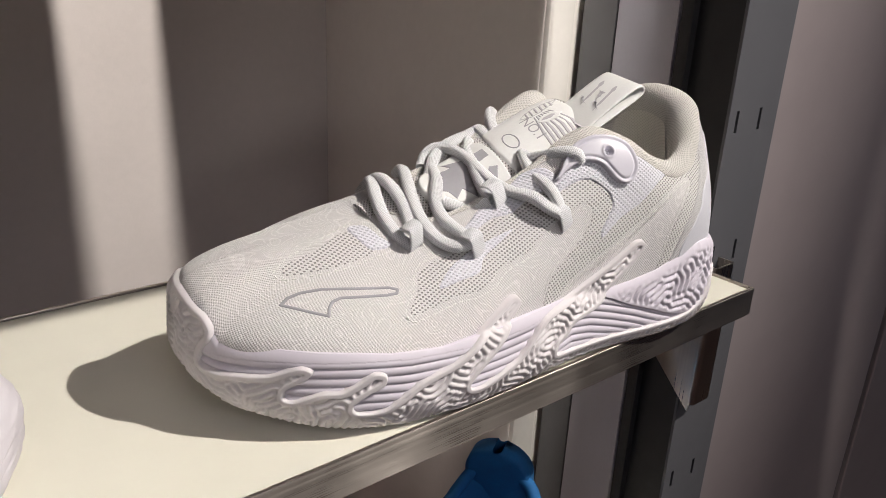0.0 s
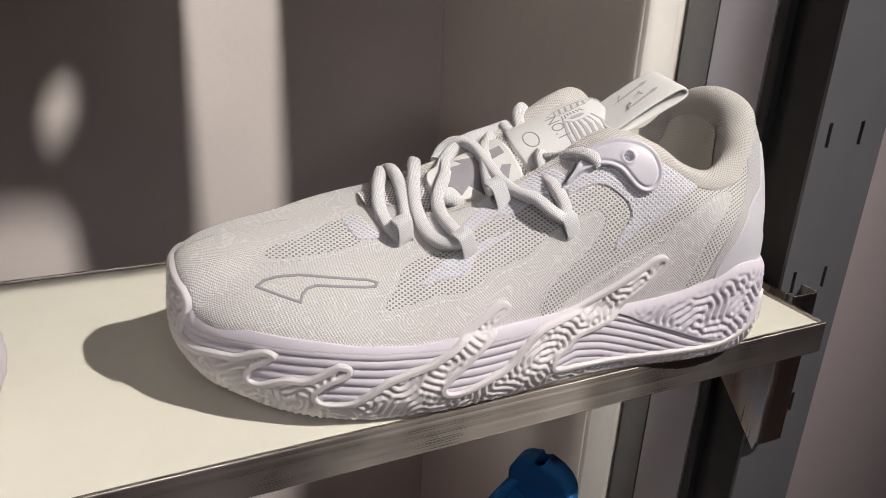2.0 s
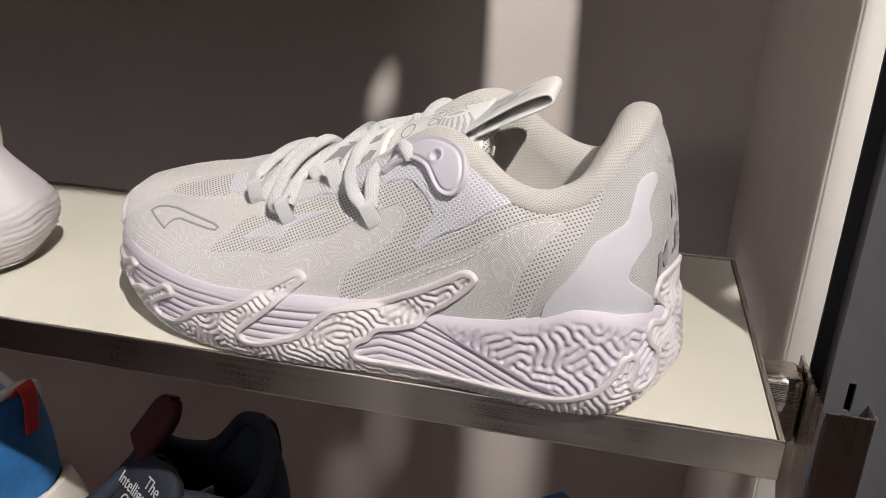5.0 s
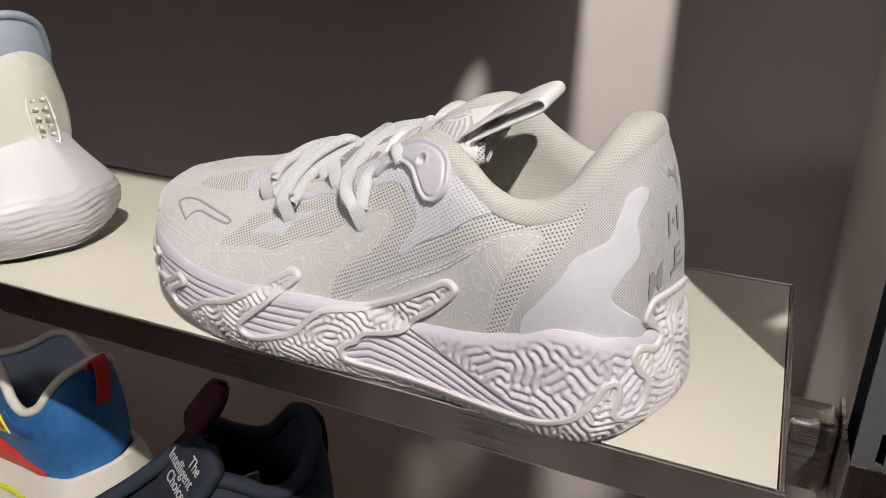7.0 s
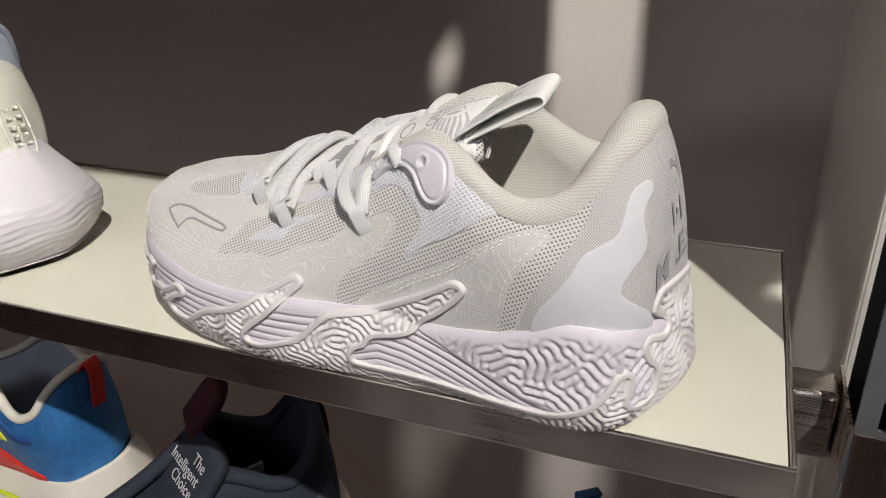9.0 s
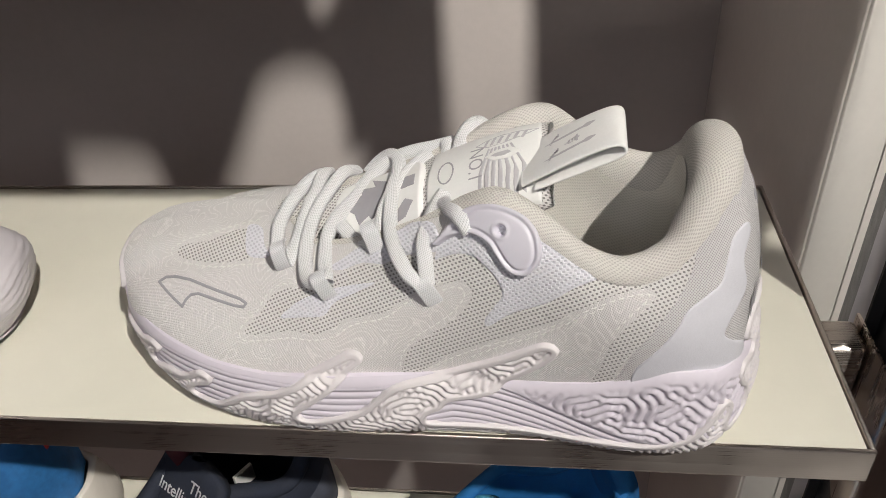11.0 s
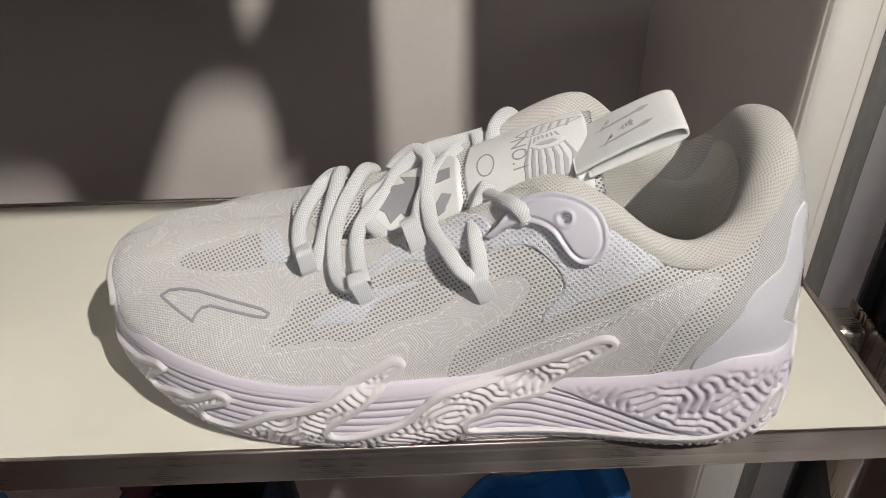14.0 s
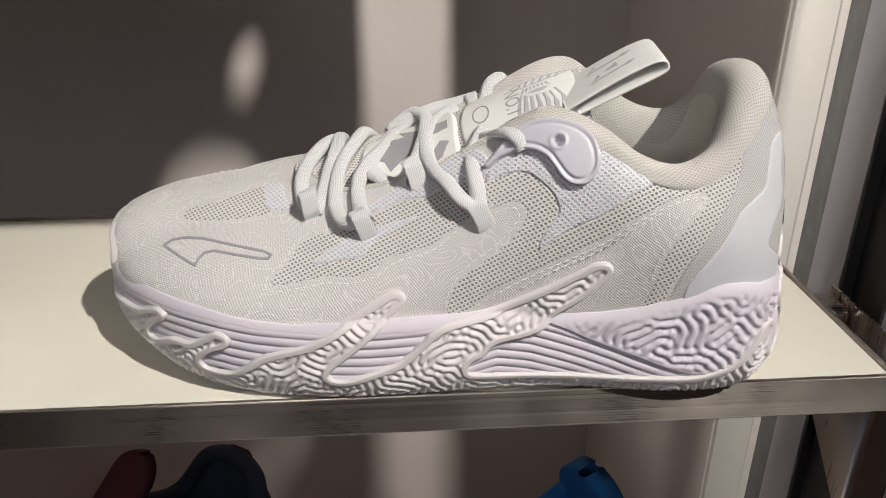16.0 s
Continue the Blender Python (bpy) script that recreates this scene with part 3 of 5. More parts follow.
EDGE_X = (0.0872, 0.0881, 0.0911, 0.0993, 0.1133, 0.1322, 0.1507, 0.1684, 0.1819, 0.1975, 0.2111, 0.2256, 0.2403, 0.2498, 0.259, 0.2638, 0.2608, 0.2533, 0.2445, 0.2317, 0.215, 0.1984, 0.1816, 0.1613, 0.136, 0.1127, 0.0985, 0.0904, 0.0878)
EDGE_Y = (0.0585, 0.0535, 0.0485, 0.0409, 0.0354, 0.0316, 0.0278, 0.0233, 0.0175, 0.0083, 0.0033, 0.0014, 0.0044, 0.0096, 0.0201, 0.0424, 0.0618, 0.0708, 0.0749, 0.0772, 0.0774, 0.0754, 0.0715, 0.0694, 0.0685, 0.0695, 0.0697, 0.0678, 0.0637)
EDGE_Z = (0.0767, 0.0772, 0.077, 0.0753, 0.0784, 0.0856, 0.0955, 0.1069, 0.1107, 0.1051, 0.0963, 0.0928, 0.0979, 0.1092, 0.1194, 0.1224, 0.1166, 0.1034, 0.0952, 0.0961, 0.1054, 0.1178, 0.1166, 0.1063, 0.0953, 0.087, 0.083, 0.0813, 0.0789)
FOOT_RISE = (0.0116, 0.0121, 0.0132, 0.0114, 0.0131, 0.0177, 0.0226, 0.0274, 0.0281, 0.0266, 0.023, 0.0211, 0.0212, 0.0232, 0.0254, 0.0254, 0.0255, 0.0237, 0.0218, 0.0219, 0.0241, 0.0282, 0.0303, 0.0285, 0.0246, 0.0209, 0.0171, 0.0173, 0.0139)
FOOT_BULGE = (0.0018, 0.002, 0.0014, 0.0004, 0.0002, 0.0013, 0.0028, 0.0045, 0.0042, 0.0037, 0.0026, 0.0012, 0.0007, 0.0002, -0.0007, -0.0009, -0.0007, 0.0007, 0.001, 0.0013, 0.0025, 0.0036, 0.0038, 0.0039, 0.0031, 0.0032, 0.0033, 0.0034, 0.003)
EDGE_BULGE = (0.0483, 0.0457, 0.0361, 0.0195, 0.0167, 0.0156, 0.0163, 0.0185, 0.0176, 0.0156, 0.0138, 0.0118, 0.0113, 0.0128, 0.0147, 0.0117, 0.0107, 0.0084, 0.0049, 0.0044, 0.0058, 0.0092, 0.0127, 0.0172, 0.0217, 0.0264, 0.0313, 0.0395, 0.0474)
EDGE_DROP = (0.0086, 0.0084, 0.01, 0.0121, 0.0124, 0.013, 0.0129, 0.0138, 0.0132, 0.0146, 0.0142, 0.014, 0.016, 0.0179, 0.0158, 0.0122, 0.0163, 0.0181, 0.016, 0.014, 0.0139, 0.0138, 0.0117, 0.0097, 0.0086, 0.0074, 0.0071, 0.0065, 0.0071)
STATIONS = [tuple(section) for section in zip(FOOT_X, FOOT_Y, EDGE_X, EDGE_Y, EDGE_Z, FOOT_RISE, FOOT_BULGE, EDGE_BULGE, EDGE_DROP)]


def upper_shell(stations, n, m, base):
    st = crom(stations, n, True)
    foot, top = st[:, :2], st[:, 2:5]
    tan = np.roll(foot, -2, 0) - np.roll(foot, 2, 0)
    out = np.stack([tan[:, 1], -tan[:, 0]], 1)
    out /= np.linalg.norm(out, axis=1)[:, None]
    if np.sum(out * (foot - foot.mean(0))) < 0:
        out = -out
    z0 = base(foot)
    a = np.c_[foot, z0]
    b = np.c_[foot + out * st[:, 6:7], z0 + st[:, 5]]
    back = top[:, :2] - foot
    back = -back / (np.linalg.norm(back, axis=1)[:, None] + 1e-6)
    mix = np.clip(np.linalg.norm(top[:, :2] - foot, axis=1) / 0.03, 0, 1)[:, None]
    lead = out * (1 - mix) + back * mix
    lead /= np.linalg.norm(lead, axis=1)[:, None]
    c = np.c_[top[:, :2] + lead * st[:, 7:8], top[:, 2] - st[:, 8]]
    k = np.linspace(0, 1, m)[None, :, None]
    a, b, c, d = a[:, None], b[:, None], c[:, None], top[:, None]
    return a * (1 - k) ** 3 + 3 * b * k * (1 - k) ** 2 + 3 * c * k * k * (1 - k) + d * k ** 3, st


def base_of(foot):
    j = np.argmin(((foot[:, None] - rim_plan[None, ::4]) ** 2).sum(-1), 1) * 4
    return bite_height(rim_arc[j]) - 0.003


shell, st = upper_shell(STATIONS, 348, 56, base_of)
grid("upper", shell, MAT["embroidered"], shoe, "off-white textile upper with embroidered contour lines", around=True)


def ray_tree(*grids):
    verts, faces = [], []
    for p, around in grids:
        o = len(verts)
        verts += [Vector(v) for v in p.reshape(-1, 3).tolist()]
        faces += [[i + o for i in f] for f in grid_faces(*p.shape[:2], around)]
    return BVHTree.FromPolygons(verts, faces)


tree_upper = ray_tree((shell, True))
s_mid = np.linspace(0, PERIM, 700, endpoint=False)
w_mid = np.linspace(0, 1, 26)
sm, vm = np.meshgrid(s_mid, w_mid, indexing="ij")
wall_mid = sole_point(sm, sole_low(sm) + vm * (bite_height(sm) - sole_low(sm)))
tree_all = ray_tree((shell, True), (wall_mid, True))


# outer rubber: raised, winding ridges inside a smooth rim, with arms that climb over the upper
step = 0.40
gs, gw = np.arange(-57, 386, step), np.arange(0, 69.5, step)
GS, GW = np.meshgrid(gs, gw, indexing="ij")
rub_d = sdf(RUBBER, GS, GW)
need = (rub_d > -1.2) & (GW > sole_low(GS / 1000) * 1000 - 0.9)
origin = np.concatenate([ring(rim_plan, GS / 1000) + ring(rim_out, GS / 1000) * 0.02, GW[..., None] / 1000], -1)
inward = -ring(rim_out, GS / 1000)
dist = np.full(GS.shape, np.nan)
for i, j in np.argwhere(need):
    hit = tree_all.ray_cast(Vector(origin[i, j]), Vector((*inward[i, j], 0)), 0.08)
    if hit[0] is not None:
        dist[i, j] = hit[3]
dist = np.where(np.isnan(dist), 0.02 + sole_inset(GS / 1000, GW / 1000), dist)
for _ in range(4):
    dist[1:-1, 1:-1] = (dist[:-2, 1:-1] + dist[2:, 1:-1] + dist[1:-1, :-2] + dist[1:-1, 2:] + 2 * dist[1:-1, 1:-1]) / 6
maze = labyrinth(*GS.shape, 8.2, 23, 60)
inside = smooth((rub_d - 2.2) / 0.9)
high = -0.8 + 2.9 * smooth((rub_d + 0.7) / 1.1) - inside * 0.95 + inside * 0.58 * maze
low_mm = sole_low(GS / 1000) * 1000
high = np.where(GW < low_mm + 1.2, high - 0.9 * np.clip((low_mm + 1.2 - GW) / 1.2, 0, 1), high)
rubber_p = np.concatenate([ring(rim_plan, GS / 1000) + ring(rim_out, GS / 1000) * (0.02 - dist + high * 0.001)[..., None], np.maximum(GW, 0.15)[..., None] / 1000], -1)
keep = (rub_d > -0.75) & (GW > low_mm - 0.45)


def kept_grid(name, p, mask, material, parent, label="", cloth=None):
    """The cells of a grid whose corners are all kept."""
    m, n = mask.shape
    cell = (mask[:-1, :-1] & mask[1:, :-1] & mask[1:, 1:] & mask[:-1, 1:]).reshape(-1)
    faces = np.array(grid_faces(m, n))[cell]
    used, back = np.unique(faces, return_inverse=True)
    return link_mesh(name, p.reshape(-1, 3)[used], back.reshape(-1, 4).tolist(), material, parent, label, True, None if cloth is None else cloth.reshape(-1, 3)[used])


kept_grid("outer_rubber", rubber_p, keep, MAT["rubber"], shoe, "pale rubber overlay with winding ridges and two climbing arms")

ACROSS, INTO = np.array([0, 0.5, 0.866]), np.array([0, 0.866, -0.5])


def side_rays(a, b):
    """Slanting rays on to the outer side: a along the shoe, b up and over, in mm."""
    o = np.zeros((*a.shape, 3))
    o[..., 0] = a / 1000
    return o + ACROSS * (b / 1000)[..., None] - INTO * 0.2, np.broadcast_to(INTO, o.shape)


HEEL_R = 55.0


def heel_rays(a, b):
    """Level rays towards the heel's axis: a round it in mm, b up."""
    k = a / HEEL_R
    d = np.stack([-np.cos(k), -np.sin(k), np.zeros_like(k)], -1)
    return np.array([0.235, 0.036, 0]) - d * 0.15 + np.array([0, 0, 1.0]) * (b / 1000)[..., None], d


def heel_mm(points):
    return [(math.radians(p) * HEEL_R, w) for p, w in points]


def laid(rays, a, b, lift, tree=None):
    """Points on the upper under the rays, raised by lift in mm; False where a ray misses."""
    o, d = rays(a, b)
    p, ok = np.zeros_like(o), np.zeros(a.shape, bool)
    for k in np.ndindex(a.shape):
        hit = (tree or tree_upper).ray_cast(Vector(o[k]), Vector(d[k]), 0.155 if rays is heel_rays else 0.4)
        if hit[0] is not None:
            nrm = hit[1] if hit[1].dot(Vector(d[k])) < 0 else -hit[1]
            p[k], ok[k] = hit[0] + nrm * (lift[k] / 1000), True
    return p, ok


def patch(name, outline, rays, height, material, label="", smooth_n=90, cell=0.6, form=None, line=None):
    """A thin piece on the upper whose edge sinks into it. form(a, b, d) may shape its height; line: only a line of that half width along the outline."""
    poly = crom(outline, smooth_n, True) if smooth_n else np.array(outline)
    lo, hi = poly.min(0) - 1.4, poly.max(0) + 1.4
    a, b = np.meshgrid(np.arange(lo[0], hi[0], cell), np.arange(lo[1], hi[1], cell), indexing="ij")
    d = sdf(poly, a, b)
    if line:
        d = line - np.abs(d)
    edge = cell * 0.9
    lift = form(a, b, d) if form else np.full(a.shape, height)
    lift = -0.35 + (lift + 0.35) * smooth((d + edge) / (2 * edge))
    mask = d > -edge * 1.6
    p = np.zeros((*a.shape, 3))
    got, ok = laid(rays, a[mask], b[mask], lift[mask])
    p[mask] = got
    mask[mask] = ok
    return kept_grid(name, p, mask, material, shoe, label, np.stack([a, b, a * 0], -1) / 1000)


def stitches(name, points, rays, lift=0.5, length=2.0, gap=1.3, closed=False, n=400, thick=0.32):
    """A row of short threads along a line."""
    c = crom(points, n, closed)
    if closed:
        c = np.vstack([c, c[:1]])
    arc = np.r_[0, np.cumsum(np.hypot(*np.diff(c, axis=0).T))]
    starts = np.arange(0, arc[-1] - length, length + gap)
    at = (starts[:, None] + np.linspace(0, length, 4)[None]).reshape(-1)
    a, b = np.interp(at, arc, c[:, 0]), np.interp(at, arc, c[:, 1])
    p, ok = laid(rays, a, b, np.tile((0.0, lift, lift, 0.0), len(starts)))
    p, ok = p.reshape(-1, 4, 3), ok.reshape(-1, 4).all(1)
    verts, faces = [], []
    for q in p[ok]:
        t = q[-1] - q[0]
        t /= np.linalg.norm(t) + 1e-9
        s = np.cross(t, (0.1, 0.5, 0.8))
        s /= np.linalg.norm(s) + 1e-9
        h = np.cross(s, t)
        o = len(verts)
        for v, r in zip(q, (0.6, 1, 1, 0.6)):
            for k in range(5):
                x, y = math.cos(k * math.tau / 5), math.sin(k * math.tau / 5)
                verts.append(v + (s * x + h * y) * thick * r / 1000)
        faces += [[o + i * 5 + k, o + i * 5 + (k + 1) % 5, o + i * 5 + 5 + (k + 1) % 5, o + i * 5 + 5 + k] for i in range(3) for k in range(5)]
        faces += [[o + k for k in range(5)], [o + 15 + k for k in range(5)][::-1]]
    return link_mesh(name, np.array(verts), faces, MAT["stitch"], shoe, "dashed off-white stitching")


MESH = [(74.1, 46), (73.7, 49.6), (79.2, 54.6), (82.8, 60.9), (88.4, 65), (98.5, 66.6), (106.6, 68.3), (115.8, 73.8), (124.8, 77), (133.7, 77.3), (140.2, 80.1), (148.7, 82.5), (158.9, 82.1),
        (164.8, 83.7), (170.7, 83.5), (176.1, 79.5), (180.4, 74.3), (181.9, 68.9), (178.7, 63.9), (174.9, 57.7), (185.7, 62.2), (198, 67.1), (207, 73.1), (216.7, 78), (226.5, 78.6)]
MESH += [(238.3, 80.6), (245.2, 84.3), (249, 88), (248.6, 78.2), (245.8, 72.2), (241.1, 65.2), (235.2, 55.5), (229.5, 48.3), (225.1, 40.1), (223, 32), (215.8, 32), (218.1, 40), (221.1, 50.8), (227.5, 60.4)]
MESH += [(234.3, 68.2), (235.6, 71.3), (232.9, 73.4), (222.6, 71.2), (211.3, 66), (198.7, 58.5), (189.2, 54.3), (177.2, 49.6), (164.7, 44.2), (153.9, 37.9), (147.3, 32), (140.6, 32), (142.7, 41),
         (147.6, 47.1), (157.3, 53.7), (165.4, 60.1), (170.3, 67.7), (169, 72.1), (164.7, 73.3), (158.6, 71.4), (145, 65.7), (135.2, 59.2), (119.9, 55.1), (110.8, 49.9), (104, 48), (95, 48.8), (85.7, 47.3)]
FILM = [(156.4, 81.3), (158, 87.1), (165.3, 98.3), (173.2, 102.5), (185, 101), (195, 96), (207, 87), (217.7, 79), (207, 73.1), (198, 67.1), (185.7, 62.2), (176.5, 56), (175.2, 58.4), (178.7, 63.9), (181.9, 68.9),
        (180.4, 74.3), (176.1, 79.5), (170.7, 83.5), (164.8, 84), (158.9, 82.3)]
heel_edge = heel_mm([(-68, 104), (-66, 99), (-68, 93.6), (-73, 87), (-79.5, 80.5), (-88.7, 70.9), (-97, 59), (-102, 48), (-104, 40)])
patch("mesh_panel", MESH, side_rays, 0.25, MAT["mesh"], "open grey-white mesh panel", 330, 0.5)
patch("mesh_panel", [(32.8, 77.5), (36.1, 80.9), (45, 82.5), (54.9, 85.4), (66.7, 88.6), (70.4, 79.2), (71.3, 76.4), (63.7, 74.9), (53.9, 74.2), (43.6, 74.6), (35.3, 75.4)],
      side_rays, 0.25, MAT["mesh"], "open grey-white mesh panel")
patch("film_overlay", [(89.7, 54.8), (96.2, 60.1), (104.3, 64.1), (115.7, 67.6), (129.6, 70.3), (130.2, 69.7), (122.4, 65.8), (113.4, 61.3), (108.7, 55.9), (98.5, 54.5), (90.4, 53.6)], side_rays, 0.95, MAT["film"], "white film fang", 90, 0.5)
patch("film_overlay", FILM, side_rays, 0.85, MAT["film"], "white textured film under the lace hook", 120, 0.5)
patch("film_overlay", [(67.4, 89.5), (74.5, 89.1), (77.2, 82.4), (80.3, 77.7), (73.1, 77.2), (69.4, 79.2)], side_rays, 0.8, MAT["film"], "white film tab at the vamp", 90, 0.5)
patch("film_overlay", [(110, 74.6), (116.9, 79.4), (122.6, 83.3), (128, 85.5), (134.9, 88), (140.5, 91), (147, 94.5), (155.4, 94), (157.6, 85.1), (148.7, 83.3), (140.2, 80.7), (133.7, 77.9), (124.8, 77.7), (115.8, 74.4)], side_rays, 0.85, MAT["film"], "white film along the eyestay", 90, 0.5)
heel_out = heel_edge + heel_mm([(-60, 44), (0, 60), (90, 60), (90, 128), (30, 130), (0, 131), (-30, 127), (-50, 121), (-60, 112)])
patch("heel_panel", heel_out, heel_rays, 0.7, MAT["heel_knit"], "finely woven heel panel", 160, 0.8)
HEEL_WAVE = heel_mm([(-97.4, 40), (-97.1, 45.1), (-95.2, 52.4), (-87.6, 61), (-77.8, 72), (-73, 78), (-62.4, 82.8), (-55.4, 85.8), (-50.7, 92.5), (-45.4, 100.1), (-37.8, 103.2), (-32.7, 102.7),
                     (-32, 99.5), (-37.1, 95.1), (-40.1, 90.3), (-38.9, 82.2), (-41.1, 77.2), (-48.5, 71.6), (-53, 66.7), (-53, 63.4), (-47.8, 59.8), (-37.2, 53.3), (-36, 46), (-60, 42), (-80, 40)])
patch("heel_overlay", HEEL_WAVE, heel_rays, 1.15, MAT["heel_film"], "smooth white wavy heel overlay", 140, 0.6)
LOGO = [(26.6, 64.9), (30.1, 67), (35.4, 67.6), (43.3, 66.8), (57.1, 63.1), (69.2, 60.1), (72.3, 58.4), (71.2, 56.9), (66.9, 57.3), (57.3, 59.3), (48.6, 61.3), (44.9, 60.6), (42.6, 58.4), (41.2, 55.5), (34.8, 59.4)]
outline_logo = np.array([p for i in range(len(LOGO)) for p in (LOGO[i], tuple((np.array(LOGO[i]) + LOGO[(i + 1) % len(LOGO)]) / 2))])
patch("toe_emblem", outline_logo, side_rays, 0.35, MAT["print"], "grey outlined stripe emblem", 0, 0.3, line=0.62)


def heel_letters(text, angle, height, size, slope, label):
    """Built-in letters laid round the heel, their line rising by slope."""
    cu = bpy.data.curves.new("heel_print", "FONT")
    cu.body, cu.size, cu.align_x, cu.align_y, cu.offset = text, size, "CENTER", "CENTER", size * 0.03
    cu.resolution_u = 2
    tmp = bpy.data.objects.new("heel_print_source", cu)
    me = bpy.data.meshes.new_from_object(tmp)
    bpy.data.objects.remove(tmp)
    fine = bmesh.new()
    fine.from_mesh(me)
    bmesh.ops.triangulate(fine, faces=fine.faces[:])
    for _ in range(2):
        bmesh.ops.subdivide_edges(fine, edges=fine.edges[:], cuts=1, use_grid_fill=True)
    fine.to_mesh(me)
    fine.free()
    me.materials.clear()
    me.materials.append(MAT["print"])
    co = np.zeros(len(me.vertices) * 3)
    me.vertices.foreach_get("co", co)
    co = co.reshape(-1, 3)
    a, b = radians(angle) * HEEL_R + co[:, 0], height + co[:, 1] + slope * co[:, 0]
    p, _ = laid(heel_rays, a, b, np.full(len(a), 1.3))
    me.vertices.foreach_set("co", p.reshape(-1))
    me.update()
    ob = new("heel_print", me)
    ob.parent = shoe
    return tagged(ob, label)


heel_letters("M", -28.5, 67.2, 14.5, 0.36, "grey printed letter M")
heel_letters(".E.", -9.5, 73.2, 13.5, 0.30, "grey printed letter E")
heel_letters("1·1", -12.0, 87.5, 12.0, 0.1, "grey printed figures 1·1")
patch("heel_emblem", heel_mm([(-12.5, 106), (-9, 107.2), (-5, 105.6), (-1, 106.5), (3, 109), (1, 104), (0.5, 100.5), (-1, 96.5), (-2.6, 101), (-6, 103), (-9, 103.5), (-11.5, 102.8)]), heel_rays, 1.05, MAT["print"], "small grey emblem", 60, 0.45)


def hook_form(a, b, d):
    lift = 3.5 - 0.9 * np.exp(-((d - 2.1) / 0.5) ** 2)
    r = np.hypot(a - 182.3, b - 93.4)
    return lift + 0.5 * np.exp(-((r - 2.6) / 0.6) ** 2) - 3.2 * smooth((2.0 - r) / 0.6)


HOOK = [(156.6, 87), (160.1, 90.6), (165.2, 96.5), (170.2, 100.6), (176.9, 102.3), (183.4, 101.5), (189.9, 98.6), (194.4, 93.8), (196.2, 87), (195.3, 82), (191.7, 78.2), (187, 78.1), (183.2, 80.7),
        (180.3, 84.8), (177.5, 88.8), (172.7, 91.3), (167, 91.1), (162, 89.3), (158, 86.5)]
patch("lace_hook", HOOK, side_rays, 2.5, MAT["hook"], "moulded lilac comma-shaped lace hook", 120, 0.4, hook_form)
# The shade at the bottom of the hook's hole, painted as a dark disc.
patch("hook_hole_shade", [(182.3 + 1.25 * math.cos(k), 93.4 + 1.25 * math.sin(k)) for k in np.linspace(0, math.tau, 12, endpoint=False)], side_rays, 0.55, MAT["dark"], "", 0, 0.3)

for line in ([(158.6, 73.1), (145, 63.9), (135.1, 56.8), (122, 53.2), (112.9, 47.7), (103.8, 45.6), (94.9, 46), (85.7, 44.7), (73.6, 43.4), (70.6, 46.3), (72.3, 50.2), (78.3, 56), (81.4, 61.7), (87.4, 66.4), (99.6, 68)],
             [(29.7, 78.6), (37.3, 83), (49.7, 86.3), (64.2, 90.4), (72.7, 92.4)],
             [(29.7, 77.5), (32.7, 74.4), (41.2, 73.1), (56.5, 72.5), (68.5, 73.8), (79.9, 74.7)],
             [(140, 36), (141.8, 42.4), (147, 49.2), (156.2, 55.6), (163.4, 61.6), (167.6, 68), (166.6, 70.6), (163.7, 71.2), (158, 69.2)],
             [(151.7, 35.5), (164.8, 42.4), (177.2, 47.8), (189.2, 52.6), (198.8, 56.8), (211.4, 64.4), (222.7, 69.4), (231.8, 71.6), (233.6, 70.6), (232.4, 68.8), (225.7, 61.6), (219.3, 52), (216.4, 40)]):
    stitches("stitching", line, side_rays)
stitches("stitching", [(36.9, 98.6), (49.3, 100.7), (59.8, 102), (70.5, 103.1)], side_rays, 0.15, thick=0.22)
stitches("stitching", [(169.1, 41.8), (181.4, 47.9), (195.2, 53.5), (208, 60.9), (219, 67)], side_rays, 0.9)

# collar: padded roll and lining that runs down inside
N_ST = len(STATIONS)
seg = np.linalg.norm(np.diff(shell, axis=1), axis=2)
from_top = np.cumsum(seg[:, ::-1], axis=1)


def below_top(mm, lift):
    """Points on the outside of the upper, so many mm under the opening's edge."""
    i = np.array([np.searchsorted(f, mm / 1000) for f in from_top])
    rows = np.arange(len(shell))
    q = shell[rows, np.clip(shell.shape[1] - 1 - i, 0, None)]
    along = np.roll(q, -3, 0) - np.roll(q, 3, 0)
    downw = shell[rows, np.clip(shell.shape[1] - 4 - i, 0, None)] - q
    nrm = np.cross(along, downw)
    nrm /= np.linalg.norm(nrm, axis=1)[:, None] + 1e-9
    flip = np.sign((nrm[:, :2] * (q[:, :2] - np.array([0.17, 0.045]))).sum(1))[:, None]
    return q + nrm * flip * lift / 1000


rimc = shell[:, -1]
tan = np.roll(rimc, -4, 0) - np.roll(rimc, 4, 0)
outw = np.stack([tan[:, 1], -tan[:, 0], np.zeros(len(tan))], 1)
outw /= np.linalg.norm(outw, axis=1)[:, None] + 1e-9
if np.sum(outw * (rimc - rimc.mean(0))) < 0:
    outw = -outw
for _ in range(14):
    outw = (np.roll(outw, 1, 0) + outw + np.roll(outw, -1, 0)) / 3
where = np.arange(len(rimc)) / len(rimc) * N_ST
full = np.interp(where, (0, 6.2, 7.6, 21.8, 23.4, N_ST), (0.18, 0.18, 1, 1, 0.18, 0.18))
thick = np.interp(where, (0, 8, 11, 13, 15, 17, 19, 22, 29), (1, 1, 1, 1.45, 1.8, 1.45, 1, 1.1, 1))[:, None]
F = full[:, None]
UP = np.array([0, 0, 1.0])
